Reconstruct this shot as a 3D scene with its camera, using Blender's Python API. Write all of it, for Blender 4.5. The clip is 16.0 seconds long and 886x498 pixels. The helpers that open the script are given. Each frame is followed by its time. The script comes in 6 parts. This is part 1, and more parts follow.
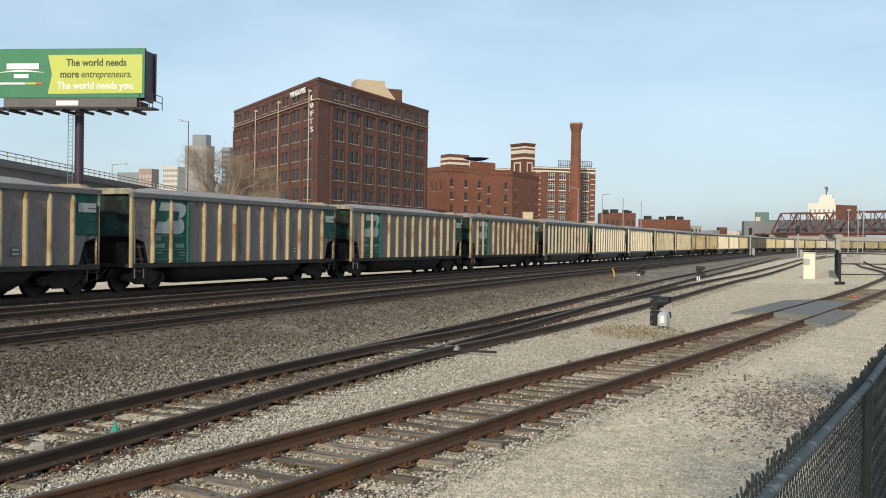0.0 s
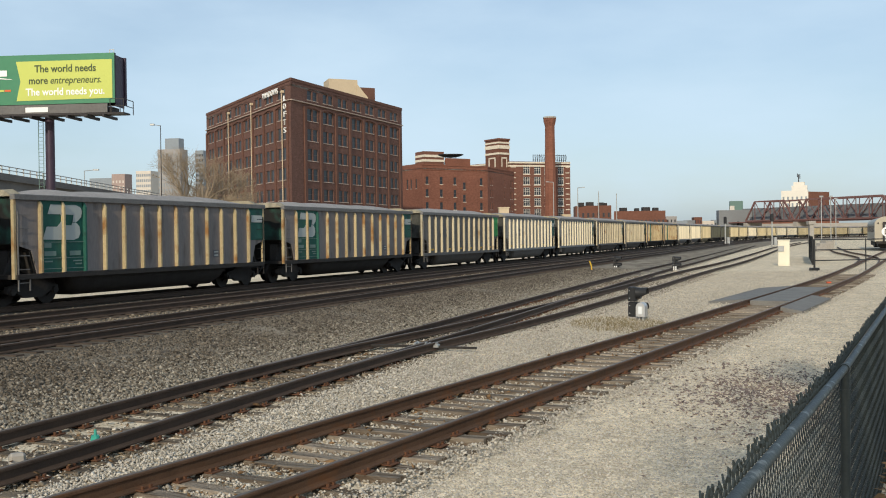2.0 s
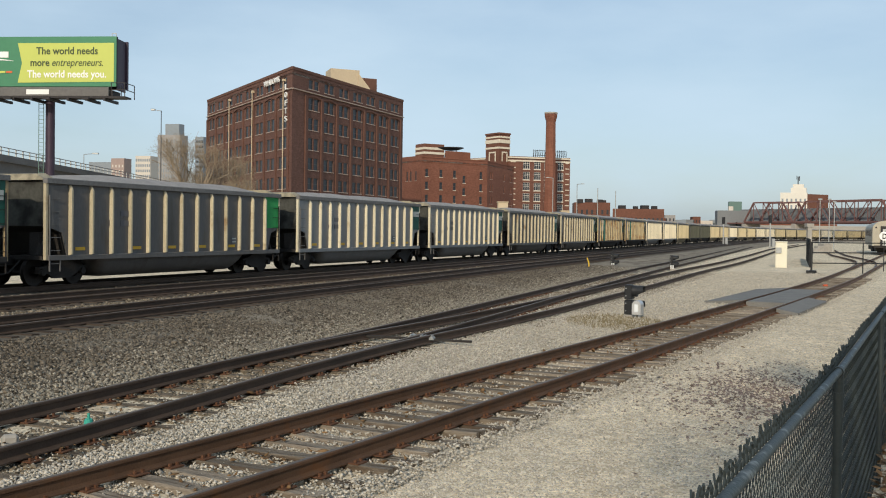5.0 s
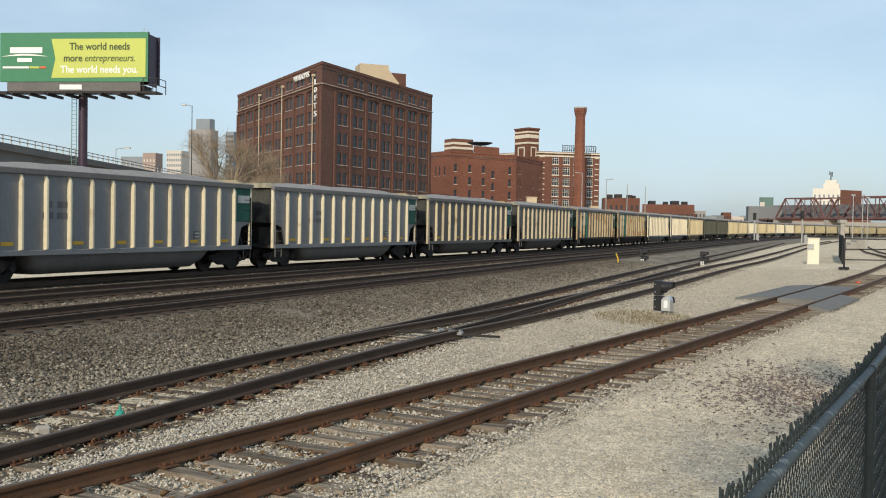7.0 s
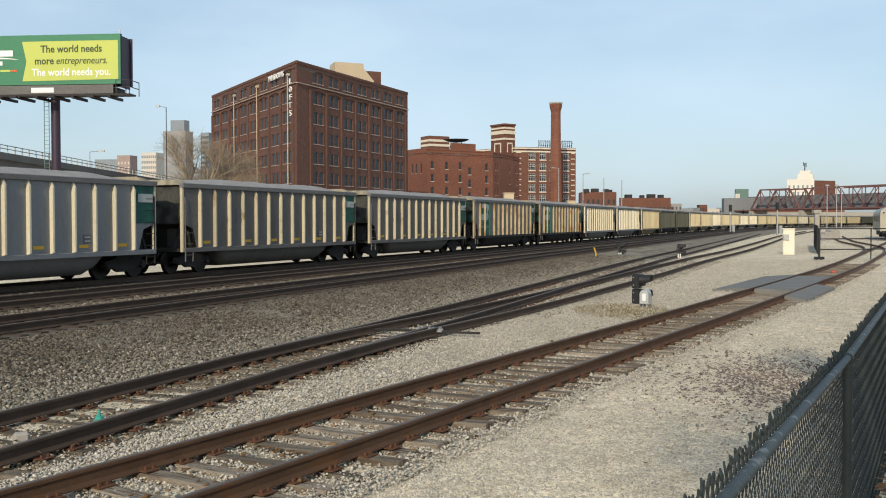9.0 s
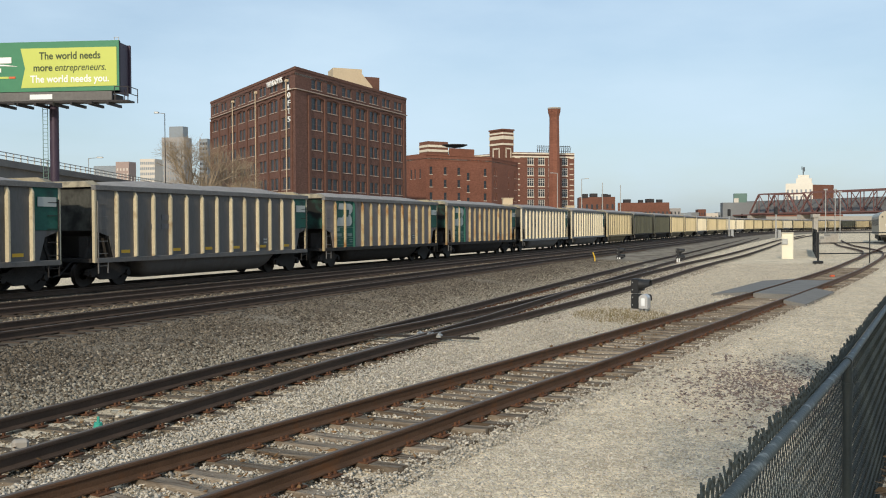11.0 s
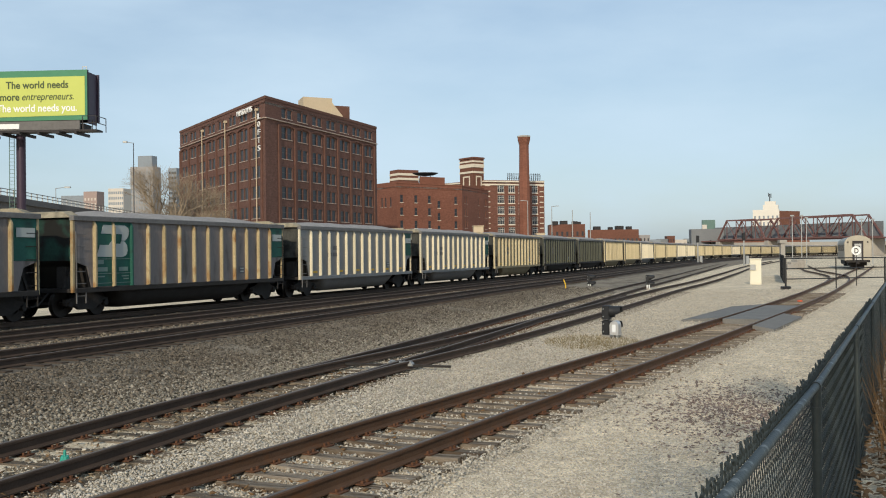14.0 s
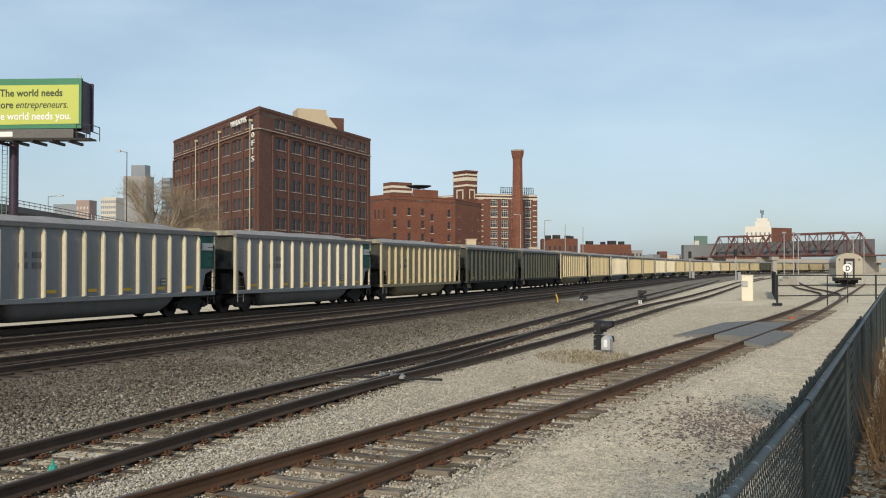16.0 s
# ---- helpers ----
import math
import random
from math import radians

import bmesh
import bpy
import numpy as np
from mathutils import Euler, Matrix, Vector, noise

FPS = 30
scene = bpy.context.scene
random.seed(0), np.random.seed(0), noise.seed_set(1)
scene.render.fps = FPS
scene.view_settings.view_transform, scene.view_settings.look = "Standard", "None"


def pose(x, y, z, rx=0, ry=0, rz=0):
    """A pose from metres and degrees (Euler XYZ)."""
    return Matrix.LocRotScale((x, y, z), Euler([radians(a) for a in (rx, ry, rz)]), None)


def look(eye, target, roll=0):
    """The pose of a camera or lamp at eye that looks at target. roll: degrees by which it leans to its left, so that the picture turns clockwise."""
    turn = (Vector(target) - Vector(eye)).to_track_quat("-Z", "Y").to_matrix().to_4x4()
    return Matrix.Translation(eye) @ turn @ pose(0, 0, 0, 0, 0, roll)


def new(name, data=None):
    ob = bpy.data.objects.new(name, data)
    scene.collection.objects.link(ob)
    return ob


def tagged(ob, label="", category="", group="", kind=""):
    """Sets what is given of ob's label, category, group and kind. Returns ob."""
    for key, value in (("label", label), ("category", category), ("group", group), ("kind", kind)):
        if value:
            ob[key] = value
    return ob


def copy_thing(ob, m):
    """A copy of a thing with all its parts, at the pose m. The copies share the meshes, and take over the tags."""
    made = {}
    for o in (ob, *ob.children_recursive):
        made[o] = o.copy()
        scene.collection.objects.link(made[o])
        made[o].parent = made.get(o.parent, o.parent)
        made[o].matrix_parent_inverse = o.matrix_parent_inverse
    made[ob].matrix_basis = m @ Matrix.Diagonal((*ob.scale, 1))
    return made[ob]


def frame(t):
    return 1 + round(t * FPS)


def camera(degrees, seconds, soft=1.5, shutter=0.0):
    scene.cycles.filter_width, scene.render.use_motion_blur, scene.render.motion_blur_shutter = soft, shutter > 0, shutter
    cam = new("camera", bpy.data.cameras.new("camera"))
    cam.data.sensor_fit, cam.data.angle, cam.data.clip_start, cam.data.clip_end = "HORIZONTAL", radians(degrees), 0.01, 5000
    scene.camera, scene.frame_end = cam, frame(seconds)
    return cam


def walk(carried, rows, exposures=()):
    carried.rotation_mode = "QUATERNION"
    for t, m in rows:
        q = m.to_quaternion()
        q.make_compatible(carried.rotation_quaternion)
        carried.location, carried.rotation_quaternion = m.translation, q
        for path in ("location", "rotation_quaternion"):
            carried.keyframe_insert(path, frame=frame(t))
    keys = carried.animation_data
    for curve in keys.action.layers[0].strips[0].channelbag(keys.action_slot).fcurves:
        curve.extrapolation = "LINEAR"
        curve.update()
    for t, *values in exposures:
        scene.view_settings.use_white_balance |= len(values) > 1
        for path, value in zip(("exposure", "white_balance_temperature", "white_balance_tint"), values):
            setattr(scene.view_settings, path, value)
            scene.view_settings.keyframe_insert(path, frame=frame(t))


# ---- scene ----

# ---------------------------------------------------------------- camera
EYE_Z = 2.5
PATH = [
    (0.0, 0.03, -0.60, -0.91),
    (0.5, -0.59, -0.63, -0.40),
    (1.0, -0.36, -0.30, 0.00),
    (1.5, -0.89, -0.63, -0.04),
    (2.0, -1.30, -0.76, 0.69),
    (2.5, -1.62, -0.92, 0.64),
    (3.0, -1.97, -1.03, -0.16),
    (3.5, -2.51, -1.07, -0.27),
    (4.0, -3.06, -1.08, -0.32),
    (4.5, -3.62, -1.10, 0.18),
    (5.0, -1.40, -1.17, -0.81),
    (5.2, 0.31, -1.21, -0.56),
    (7.3, 0.23, -1.50, -1.01),
    (7.5, 0.36, -1.51, -0.13),
    (8.0, 0.12, -1.61, -0.06),
    (8.5, -0.82, -1.61, -0.14),
    (8.7, -0.96, -1.63, -0.04),
    (10.8, -0.90, -1.42, 0.51),
    (11.0, -1.10, -1.32, 0.25),
    (11.5, -1.56, -1.03, 0.56),
    (12.0, -1.87, -0.77, 0.63),
    (12.5, -2.17, -0.50, 0.13),
    (13.0, -2.41, -0.25, 0.30),
    (13.5, -2.62, 0.02, 0.56),
    (14.0, -2.77, 0.28, 0.62),
    (14.5, -2.90, 0.51, 0.44),
    (15.0, -3.05, 0.69, -0.15),
    (15.5, -3.14, 0.86, -0.34),
    (16.0, -3.20, 1.02, -0.04),
]
cam = camera(48.0, 16.0, soft=1.05)
walk(cam, [(t, pose(0, 0, EYE_Z, 90 + pitch, roll, yaw)) for t, yaw, pitch, roll in PATH],
     exposures=[(0.0, 0.04), (2.5, -0.04), (5.0, -0.12), (7.4, 0.0), (11.0, 0.0), (12.5, -0.02), (14.5, -0.10), (16.0, -0.13)])

# ---------------------------------------------------------------- light
SUN_AZ = math.atan2(-0.24, -0.97)      # angle from +y towards +x of the way to the sun
SUN_EL = radians(24.5)
world = bpy.data.worlds.new("sky")
scene.world = world
world.use_nodes = True
wn, wl = world.node_tree.nodes, world.node_tree.links
wn.clear()
sky = wn.new("ShaderNodeTexSky")
sky.sky_type, sky.sun_disc = "NISHITA", False
sky.sun_elevation, sky.sun_rotation = SUN_EL, SUN_AZ
sky.air_density, sky.dust_density, sky.ozone_density = 1.0, 1.5, 2.0
coord = wn.new("ShaderNodeTexCoord")
stretch = wn.new("ShaderNodeMapping")
stretch.inputs["Scale"].default_value = (1.6, 1.0, 5.0)
clouds = wn.new("ShaderNodeTexNoise")
clouds.inputs["Scale"].default_value, clouds.inputs["Detail"].default_value = 1.6, 7
clouds.inputs["Roughness"].default_value = 0.52
fade = wn.new("ShaderNodeValToRGB")
fade.color_ramp.elements[0].position, fade.color_ramp.elements[1].position = 0.38, 0.72
fade.color_ramp.elements[0].color = (0.30, 0.30, 0.30, 1)
fade.color_ramp.elements[1].color = (0.85, 0.85, 0.85, 1)
veil = wn.new("ShaderNodeMix")
veil.data_type = "RGBA"
veil.inputs["B"].default_value = (5.5, 7.0, 8.3, 1)
back = wn.new("ShaderNodeBackground")
back.inputs["Strength"].default_value = 0.118
wout = wn.new("ShaderNodeOutputWorld")
wl.new(coord.outputs["Generated"], stretch.inputs["Vector"])
wl.new(stretch.outputs["Vector"], clouds.inputs["Vector"])
wl.new(clouds.outputs["Fac"], fade.inputs["Fac"])
wl.new(fade.outputs["Color"], veil.inputs["Factor"])
wl.new(sky.outputs["Color"], veil.inputs["A"])
wl.new(veil.outputs["Result"], back.inputs["Color"])
wl.new(back.outputs["Background"], wout.inputs["Surface"])

lamp = bpy.data.lights.new("sun", "SUN")
lamp.energy, lamp.angle, lamp.color = 3.1, radians(0.8), (1.0, 0.87, 0.67)
sun = new("sun", lamp)
to_sun = Vector((math.sin(SUN_AZ) * math.cos(SUN_EL), math.cos(SUN_AZ) * math.cos(SUN_EL), math.sin(SUN_EL)))
sun.matrix_world = look(to_sun * 300, (0, 0, 0))


# ---------------------------------------------------------------- materials
def material(name, base, rough=0.8, metal=0.0, vary=0.25, scale=3.0, fine=40.0, stain=None, stain_at=0.6, bump=0.3,
             each=0.0, island=0.0, stretch_by=(1, 1, 1), spec=0.3):
    """A worn surface: base colour with coarse and fine variation, stains and relief."""
    m = bpy.data.materials.new(name)
    m.use_nodes = True
    n, l = m.node_tree.nodes, m.node_tree.links
    bsdf = n["Principled BSDF"]
    bsdf.inputs["Roughness"].default_value, bsdf.inputs["Metallic"].default_value = rough, metal
    bsdf.inputs["Specular IOR Level"].default_value = spec
    tc, mp = n.new("ShaderNodeTexCoord"), n.new("ShaderNodeMapping")
    mp.inputs["Scale"].default_value = stretch_by
    l.new(tc.outputs["Object"], mp.inputs["Vector"])
    if each:
        own, far_off = n.new("ShaderNodeObjectInfo"), n.new("ShaderNodeVectorMath")
        far_off.operation = "SCALE"
        far_off.inputs[0].default_value = (37.0, 53.0, 71.0)
        l.new(own.outputs["Random"], far_off.inputs["Scale"])
        l.new(far_off.outputs["Vector"], mp.inputs["Location"])
    big, small = n.new("ShaderNodeTexNoise"), n.new("ShaderNodeTexNoise")
    for tex, s, d in ((big, scale, 5), (small, fine, 3)):
        tex.inputs["Scale"].default_value, tex.inputs["Detail"].default_value = s, d
        l.new(mp.outputs["Vector"], tex.inputs["Vector"])
    both = n.new("ShaderNodeMath")
    both.operation = "ADD"
    l.new(big.outputs["Fac"], both.inputs[0])
    l.new(small.outputs["Fac"], both.inputs[1])
    span = n.new("ShaderNodeMapRange")
    span.inputs["From Min"].default_value, span.inputs["From Max"].default_value = 0.6, 1.4
    span.inputs["To Min"].default_value, span.inputs["To Max"].default_value = 1 - vary, 1 + vary
    l.new(both.outputs[0], span.inputs["Value"])
    value = span.outputs["Result"]
    info = None
    for amount, node, socket in ((each, "ShaderNodeObjectInfo", "Random"), (island, "ShaderNodeNewGeometry", "Random Per Island")):
        if amount:
            info = n.new(node)
            r = n.new("ShaderNodeMapRange")
            r.inputs["To Min"].default_value, r.inputs["To Max"].default_value = 1 - amount, 1 + amount
            l.new(info.outputs[socket], r.inputs["Value"])
            mul = n.new("ShaderNodeMath")
            mul.operation = "MULTIPLY"
            l.new(value, mul.inputs[0])
            l.new(r.outputs["Result"], mul.inputs[1])
            value = mul.outputs[0]
    tint = n.new("ShaderNodeVectorMath")
    tint.operation = "SCALE"
    tint.inputs[0].default_value = base
    l.new(value, tint.inputs["Scale"])
    colour = tint.outputs["Vector"]
    if stain:
        spots, ramp, mix = n.new("ShaderNodeTexNoise"), n.new("ShaderNodeValToRGB"), n.new("ShaderNodeMix")
        spots.inputs["Scale"].default_value, spots.inputs["Detail"].default_value = scale * 1.7, 8
        l.new(mp.outputs["Vector"], spots.inputs["Vector"])
        ramp.color_ramp.elements[0].position, ramp.color_ramp.elements[1].position = stain_at - 0.08, stain_at + 0.08
        l.new(spots.outputs["Fac"], ramp.inputs["Fac"])
        mix.data_type = "RGBA"
        mix.inputs["B"].default_value = (*stain, 1)
        l.new(ramp.outputs["Color"], mix.inputs["Factor"])
        l.new(colour, mix.inputs["A"])
        colour = mix.outputs["Result"]
    l.new(colour, bsdf.inputs["Base Color"])
    if bump:
        b = n.new("ShaderNodeBump")
        b.inputs["Strength"].default_value, b.inputs["Distance"].default_value = bump, 0.02
        l.new(both.outputs[0], b.inputs["Height"])
        l.new(b.outputs["Normal"], bsdf.inputs["Normal"])
    return m


def brick_material(name, base, mortar, vary=0.25):
    """Brickwork seen from far: courses of real size, soot and fading in large patches."""
    m = material(name, base, 0.9, vary=vary, scale=0.12, fine=1.5, bump=0)
    n, l = m.node_tree.nodes, m.node_tree.links
    bsdf = n["Principled BSDF"]
    old = bsdf.inputs["Base Color"].links[0].from_socket
    tc = n.new("ShaderNodeTexCoord")
    w = n.new("ShaderNodeTexBrick")
    w.inputs["Scale"].default_value = 1.0
    w.inputs["Brick Width"].default_value, w.inputs["Row Height"].default_value = 0.6, 0.22
    w.inputs["Mortar Size"].default_value = 0.012
    w.inputs["Color1"].default_value, w.inputs["Color2"].default_value = (1, 1, 1, 1), (0.78, 0.74, 0.72, 1)
    w.inputs["Mortar"].default_value = (*mortar, 1)
    l.new(tc.outputs["UV"], w.inputs["Vector"])
    mul = n.new("ShaderNodeVectorMath")
    mul.operation = "MULTIPLY"
    l.new(old, mul.inputs[0])
    l.new(w.outputs["Color"], mul.inputs[1])
    l.new(mul.outputs["Vector"], bsdf.inputs["Base Color"])
    return m


def plain(name, base, rough=0.6, metal=0.0, spec=0.4):
    m = bpy.data.materials.new(name)
    m.use_nodes = True
    b = m.node_tree.nodes["Principled BSDF"]
    b.inputs["Base Color"].default_value = (*base, 1)
    b.inputs["Roughness"].default_value, b.inputs["Metallic"].default_value = rough, metal
    b.inputs["Specular IOR Level"].default_value = spec
    return m


def ground_material():
    """Pale crushed limestone with darker, dirtier ground beyond and worn wheel ways."""
    m = material("pale_gravel", (0.67, 0.575, 0.43), 0.95, vary=0.24, scale=0.3, fine=11.0, stain=(0.58, 0.50, 0.38),
                 stain_at=0.58, bump=0.2, spec=0.0)
    n, l = m.node_tree.nodes, m.node_tree.links
    bsdf = n["Principled BSDF"]
    old = bsdf.inputs["Base Color"].links[0].from_socket
    tc = n.new("ShaderNodeTexCoord")
    cells = n.new("ShaderNodeTexVoronoi")
    cells.inputs["Scale"].default_value = 34
    l.new(tc.outputs["Object"], cells.inputs["Vector"])
    sep = n.new("ShaderNodeSeparateColor")
    l.new(cells.outputs["Color"], sep.inputs["Color"])
    span = n.new("ShaderNodeMapRange")
    span.inputs["To Min"].default_value, span.inputs["To Max"].default_value = 0.68, 1.26
    l.new(sep.outputs["Red"], span.inputs["Value"])
    lumps = n.new("ShaderNodeTexVoronoi")
    lumps.inputs["Scale"].default_value = 5.5
    l.new(tc.outputs["Object"], lumps.inputs["Vector"])
    sep2 = n.new("ShaderNodeSeparateColor")
    l.new(lumps.outputs["Color"], sep2.inputs["Color"])
    span2 = n.new("ShaderNodeMapRange")
    span2.inputs["To Min"].default_value, span2.inputs["To Max"].default_value = 0.80, 1.10
    l.new(sep2.outputs["Green"], span2.inputs["Value"])
    pre = n.new("ShaderNodeVectorMath")
    pre.operation = "SCALE"
    l.new(old, pre.inputs[0])
    l.new(span2.outputs["Result"], pre.inputs["Scale"])
    old = pre.outputs["Vector"]
    scl = n.new("ShaderNodeVectorMath")
    scl.operation = "SCALE"
    l.new(old, scl.inputs[0])
    l.new(span.outputs["Result"], scl.inputs["Scale"])
    l.new(scl.outputs["Vector"], bsdf.inputs["Base Color"])
    return m


M = {
    "gravel": ground_material(),
    "ballast": material("dark_ballast", (0.12, 0.102, 0.08), 0.95, vary=0.3, scale=1.2, fine=22, bump=0.9, spec=0.1),
    "bank": material("dusty_bank_gravel", (0.24, 0.21, 0.165), 0.95, vary=0.3, scale=0.5, fine=14, stain=(0.13, 0.11, 0.09), stain_at=0.56, bump=0.7, spec=0.05),
    "crib_dirt": material("brown_crib_dirt", (0.19, 0.16, 0.12), 0.95, vary=0.2, scale=4, fine=30, island=0.45, bump=0.3, spec=0.05),
    "stone_pale": material("limestone_ballast", (0.46, 0.425, 0.365), 0.9, vary=0.12, scale=4, fine=30, island=0.34, bump=0.3, spec=0.15),
    "stone_tan": material("tan_ballast_stone", (0.27, 0.245, 0.20), 0.9, vary=0.12, scale=4, fine=30, island=0.45, bump=0.3, spec=0.1),
    "stone_dark": material("weathered_ballast", (0.125, 0.106, 0.083), 0.9, vary=0.15, scale=4, fine=30, island=0.7, bump=0.3, spec=0.15),
    "dark_patch": material("oily_stone_chips", (0.19, 0.15, 0.135), 0.9, vary=0.2, scale=4, fine=30, island=0.4, bump=0.2, spec=0.15),
    "rail": material("rusty_rail", (0.115, 0.066, 0.04), 0.65, 0.35, 0.3, 2.5, 50, stain=(0.15, 0.07, 0.032), stain_at=0.62, bump=0.2),
    "rail_head": material("worn_rail_head", (0.16, 0.125, 0.10), 0.55, 0.6, 0.25, 3, 60, bump=0.05),
    "rail_dark": material("dark_greased_rail", (0.07, 0.047, 0.034), 0.75, 0.1, 0.3, 2.5, 50, bump=0.2),
    "tie": material("grey_weathered_tie", (0.225, 0.19, 0.15), 0.95, vary=0.35, scale=2.2, fine=28, stain=(0.095, 0.07, 0.05),
                    stain_at=0.57, bump=0.9, each=0.28, stretch_by=(0.5, 5, 2), spec=0.1),
    "tie_mid": material("oily_grey_tie", (0.165, 0.135, 0.102), 0.95, vary=0.35, scale=2.2, fine=28, stain=(0.06, 0.045, 0.034),
                        stain_at=0.57, bump=0.9, each=0.3, stretch_by=(0.5, 5, 2), spec=0.1),
    "tie_dark": material("creosoted_tie", (0.06, 0.046, 0.036), 0.95, vary=0.3, scale=3, fine=30, bump=0.6, each=0.3, spec=0.1),
    "plate": material("rusty_tie_plate", (0.13, 0.062, 0.035), 0.8, 0.3, 0.3, 6, 60, bump=0.2),
    "brick": brick_material("dark_red_brick", (0.142, 0.076, 0.061), (0.85, 0.8, 0.75)),
    "brick_mid": brick_material("orange_red_brick", (0.205, 0.088, 0.06), (0.9, 0.85, 0.8)),
    "brick_wa": brick_material("brown_brick", (0.165, 0.078, 0.058), (0.85, 0.8, 0.75)),
    "stone_trim": material("cream_terracotta", (0.62, 0.56, 0.46), 0.8, vary=0.1, scale=0.5, fine=6, bump=0),
    "trim_brown": material("brick_sill", (0.40, 0.32, 0.27), 0.85, vary=0.15, scale=0.5, fine=6, bump=0),
    "glass": plain("dark_window_glass", (0.03, 0.036, 0.045), 0.3, 0.0, 0.25),
    "frame_white": plain("white_window_frame", (0.62, 0.6, 0.56), 0.6),
    "frame_grey": plain("grey_window_frame", (0.17, 0.17, 0.17), 0.6),
    "frame_dark": plain("dark_window_frame", (0.12, 0.10, 0.09), 0.6),
    "roof": material("gravel_roof", (0.22, 0.2, 0.18), 0.95, vary=0.2, scale=0.3, fine=3, bump=0),
    "tan": material("tan_stucco", (0.50, 0.41, 0.29), 0.9, vary=0.08, scale=0.3, fine=3, bump=0),
    "concrete": material("weathered_concrete", (0.33, 0.31, 0.28), 0.9, vary=0.2, scale=0.25, fine=4, bump=0.2),
    # darker concrete: the viaduct's shade as colour, and the billboard's grey apron
    "concrete_dark": material("shade_grey_concrete", (0.15, 0.145, 0.14), 0.9, vary=0.2, scale=0.25, fine=4, bump=0.2),
    "steel_dark": material("dark_steel", (0.035, 0.032, 0.034), 0.6, 0.4, 0.2, 1, 20, bump=0),
    "steel_grey": material("galvanised_steel", (0.36, 0.37, 0.37), 0.5, 0.5, 0.15, 1, 20, bump=0),
    "pole_purple": material("dark_painted_pole", (0.05, 0.035, 0.055), 0.5, 0.2, 0.2, 1, 20, bump=0),
    # poster green and lime, both paled in colour to stand for haze
    "green_sign": material("haze_paled_green_vinyl", (0.055, 0.21, 0.115), 0.5, vary=0.08, scale=0.2, fine=2, bump=0),
    "lime_sign": material("haze_paled_lime_vinyl", (0.49, 0.54, 0.125), 0.5, vary=0.03, scale=0.2, fine=2, bump=0),
    "ink": plain("dark_green_ink", (0.05, 0.075, 0.03), 0.6),
    "white": plain("white_paint", (0.8, 0.8, 0.78), 0.5),
    "red_ink": plain("orange_red_ink", (0.6, 0.12, 0.04), 0.5),
    "black": material("black_enamel", (0.022, 0.023, 0.025), 0.45, 0.1, 0.2, 3, 40, bump=0.1),
    # black vinyl with the sky's reflection mixed in as a teal-grey lift
    "fence": material("worn_sky_toned_vinyl", (0.04, 0.05, 0.051), 0.5, 0.1, 0.25, 5, 60, bump=0.1),
    "fence_rail": material("chipped_fence_rail", (0.042, 0.055, 0.058), 0.5, 0.0, 0.25, 9, 60, stain=(0.26, 0.29, 0.30),
                           stain_at=0.66, bump=0.15, stretch_by=(1, 1, 1)),
    "box_cream": material("cream_cabinet_paint", (0.72, 0.68, 0.55), 0.6, vary=0.06, scale=1, fine=12, bump=0.05),
    "lens": plain("white_lantern_glass", (0.75, 0.78, 0.8), 0.25),
    "alu": material("brushed_lantern_metal", (0.6, 0.6, 0.6), 0.35, 0.6, 0.1, 4, 40, bump=0.05),
    "rubber": material("grey_crossing_panel", (0.17, 0.165, 0.155), 0.9, vary=0.22, scale=1.2, fine=25, bump=0.3),
    "twig": material("bare_bark", (0.24, 0.19, 0.135), 0.95, vary=0.25, scale=0.6, fine=8, bump=0.2),
    "dead_leaf": material("dry_brown_leaves", (0.16, 0.095, 0.045), 0.9, vary=0.2, scale=1, fine=8, island=0.4, bump=0),
    "weed": material("dry_weeds", (0.19, 0.155, 0.085), 0.9, vary=0.2, scale=1, fine=8, island=0.4, bump=0),
    "yellow": plain("yellow_marker_paint", (0.65, 0.42, 0.04), 0.5),
    # rust-red paint with distance haze blended into the base colour
    "truss": material("hazed_rust_red_bridge_paint", (0.165, 0.088, 0.082), 0.75, 0.1, 0.2, 0.3, 4, bump=0),
    "mesh_grey": material("grey_screen_panel", (0.17, 0.18, 0.19), 0.8, vary=0.1, scale=0.2, fine=2, bump=0),
    "copper": material("green_copper_cladding", (0.11, 0.18, 0.16), 0.7, vary=0.1, scale=0.3, fine=2, bump=0),
    # tower colours greyed and blued to carry the haze of distance
    "city_tan": material("haze_greyed_tower_stone", (0.29, 0.28, 0.275), 0.9, vary=0.08, scale=0.05, fine=0.5, bump=0),
    "city_grey": material("haze_blue_tower", (0.22, 0.25, 0.28), 0.8, vary=0.08, scale=0.05, fine=0.5, bump=0),
    "white_glaze": material("white_glazed_brick", (0.62, 0.59, 0.53), 0.7, vary=0.06, scale=0.1, fine=1, bump=0),
    "city_white": material("pale_tower", (0.52, 0.48, 0.43), 0.8, vary=0.05, scale=0.05, fine=0.5, bump=0),
    "city_pink": material("pinkish_tower_brick", (0.31, 0.24, 0.22), 0.9, vary=0.08, scale=0.05, fine=0.5, bump=0),
    "green_tag": plain("teal_marker", (0.04, 0.33, 0.26), 0.6),
    "orange": plain("orange_paint", (0.55, 0.10, 0.04), 0.6),
    "steel_car": material("stainless_coach_steel", (0.33, 0.305, 0.25), 0.45, 0.35, 0.12, 1, 12, bump=0.05),
}
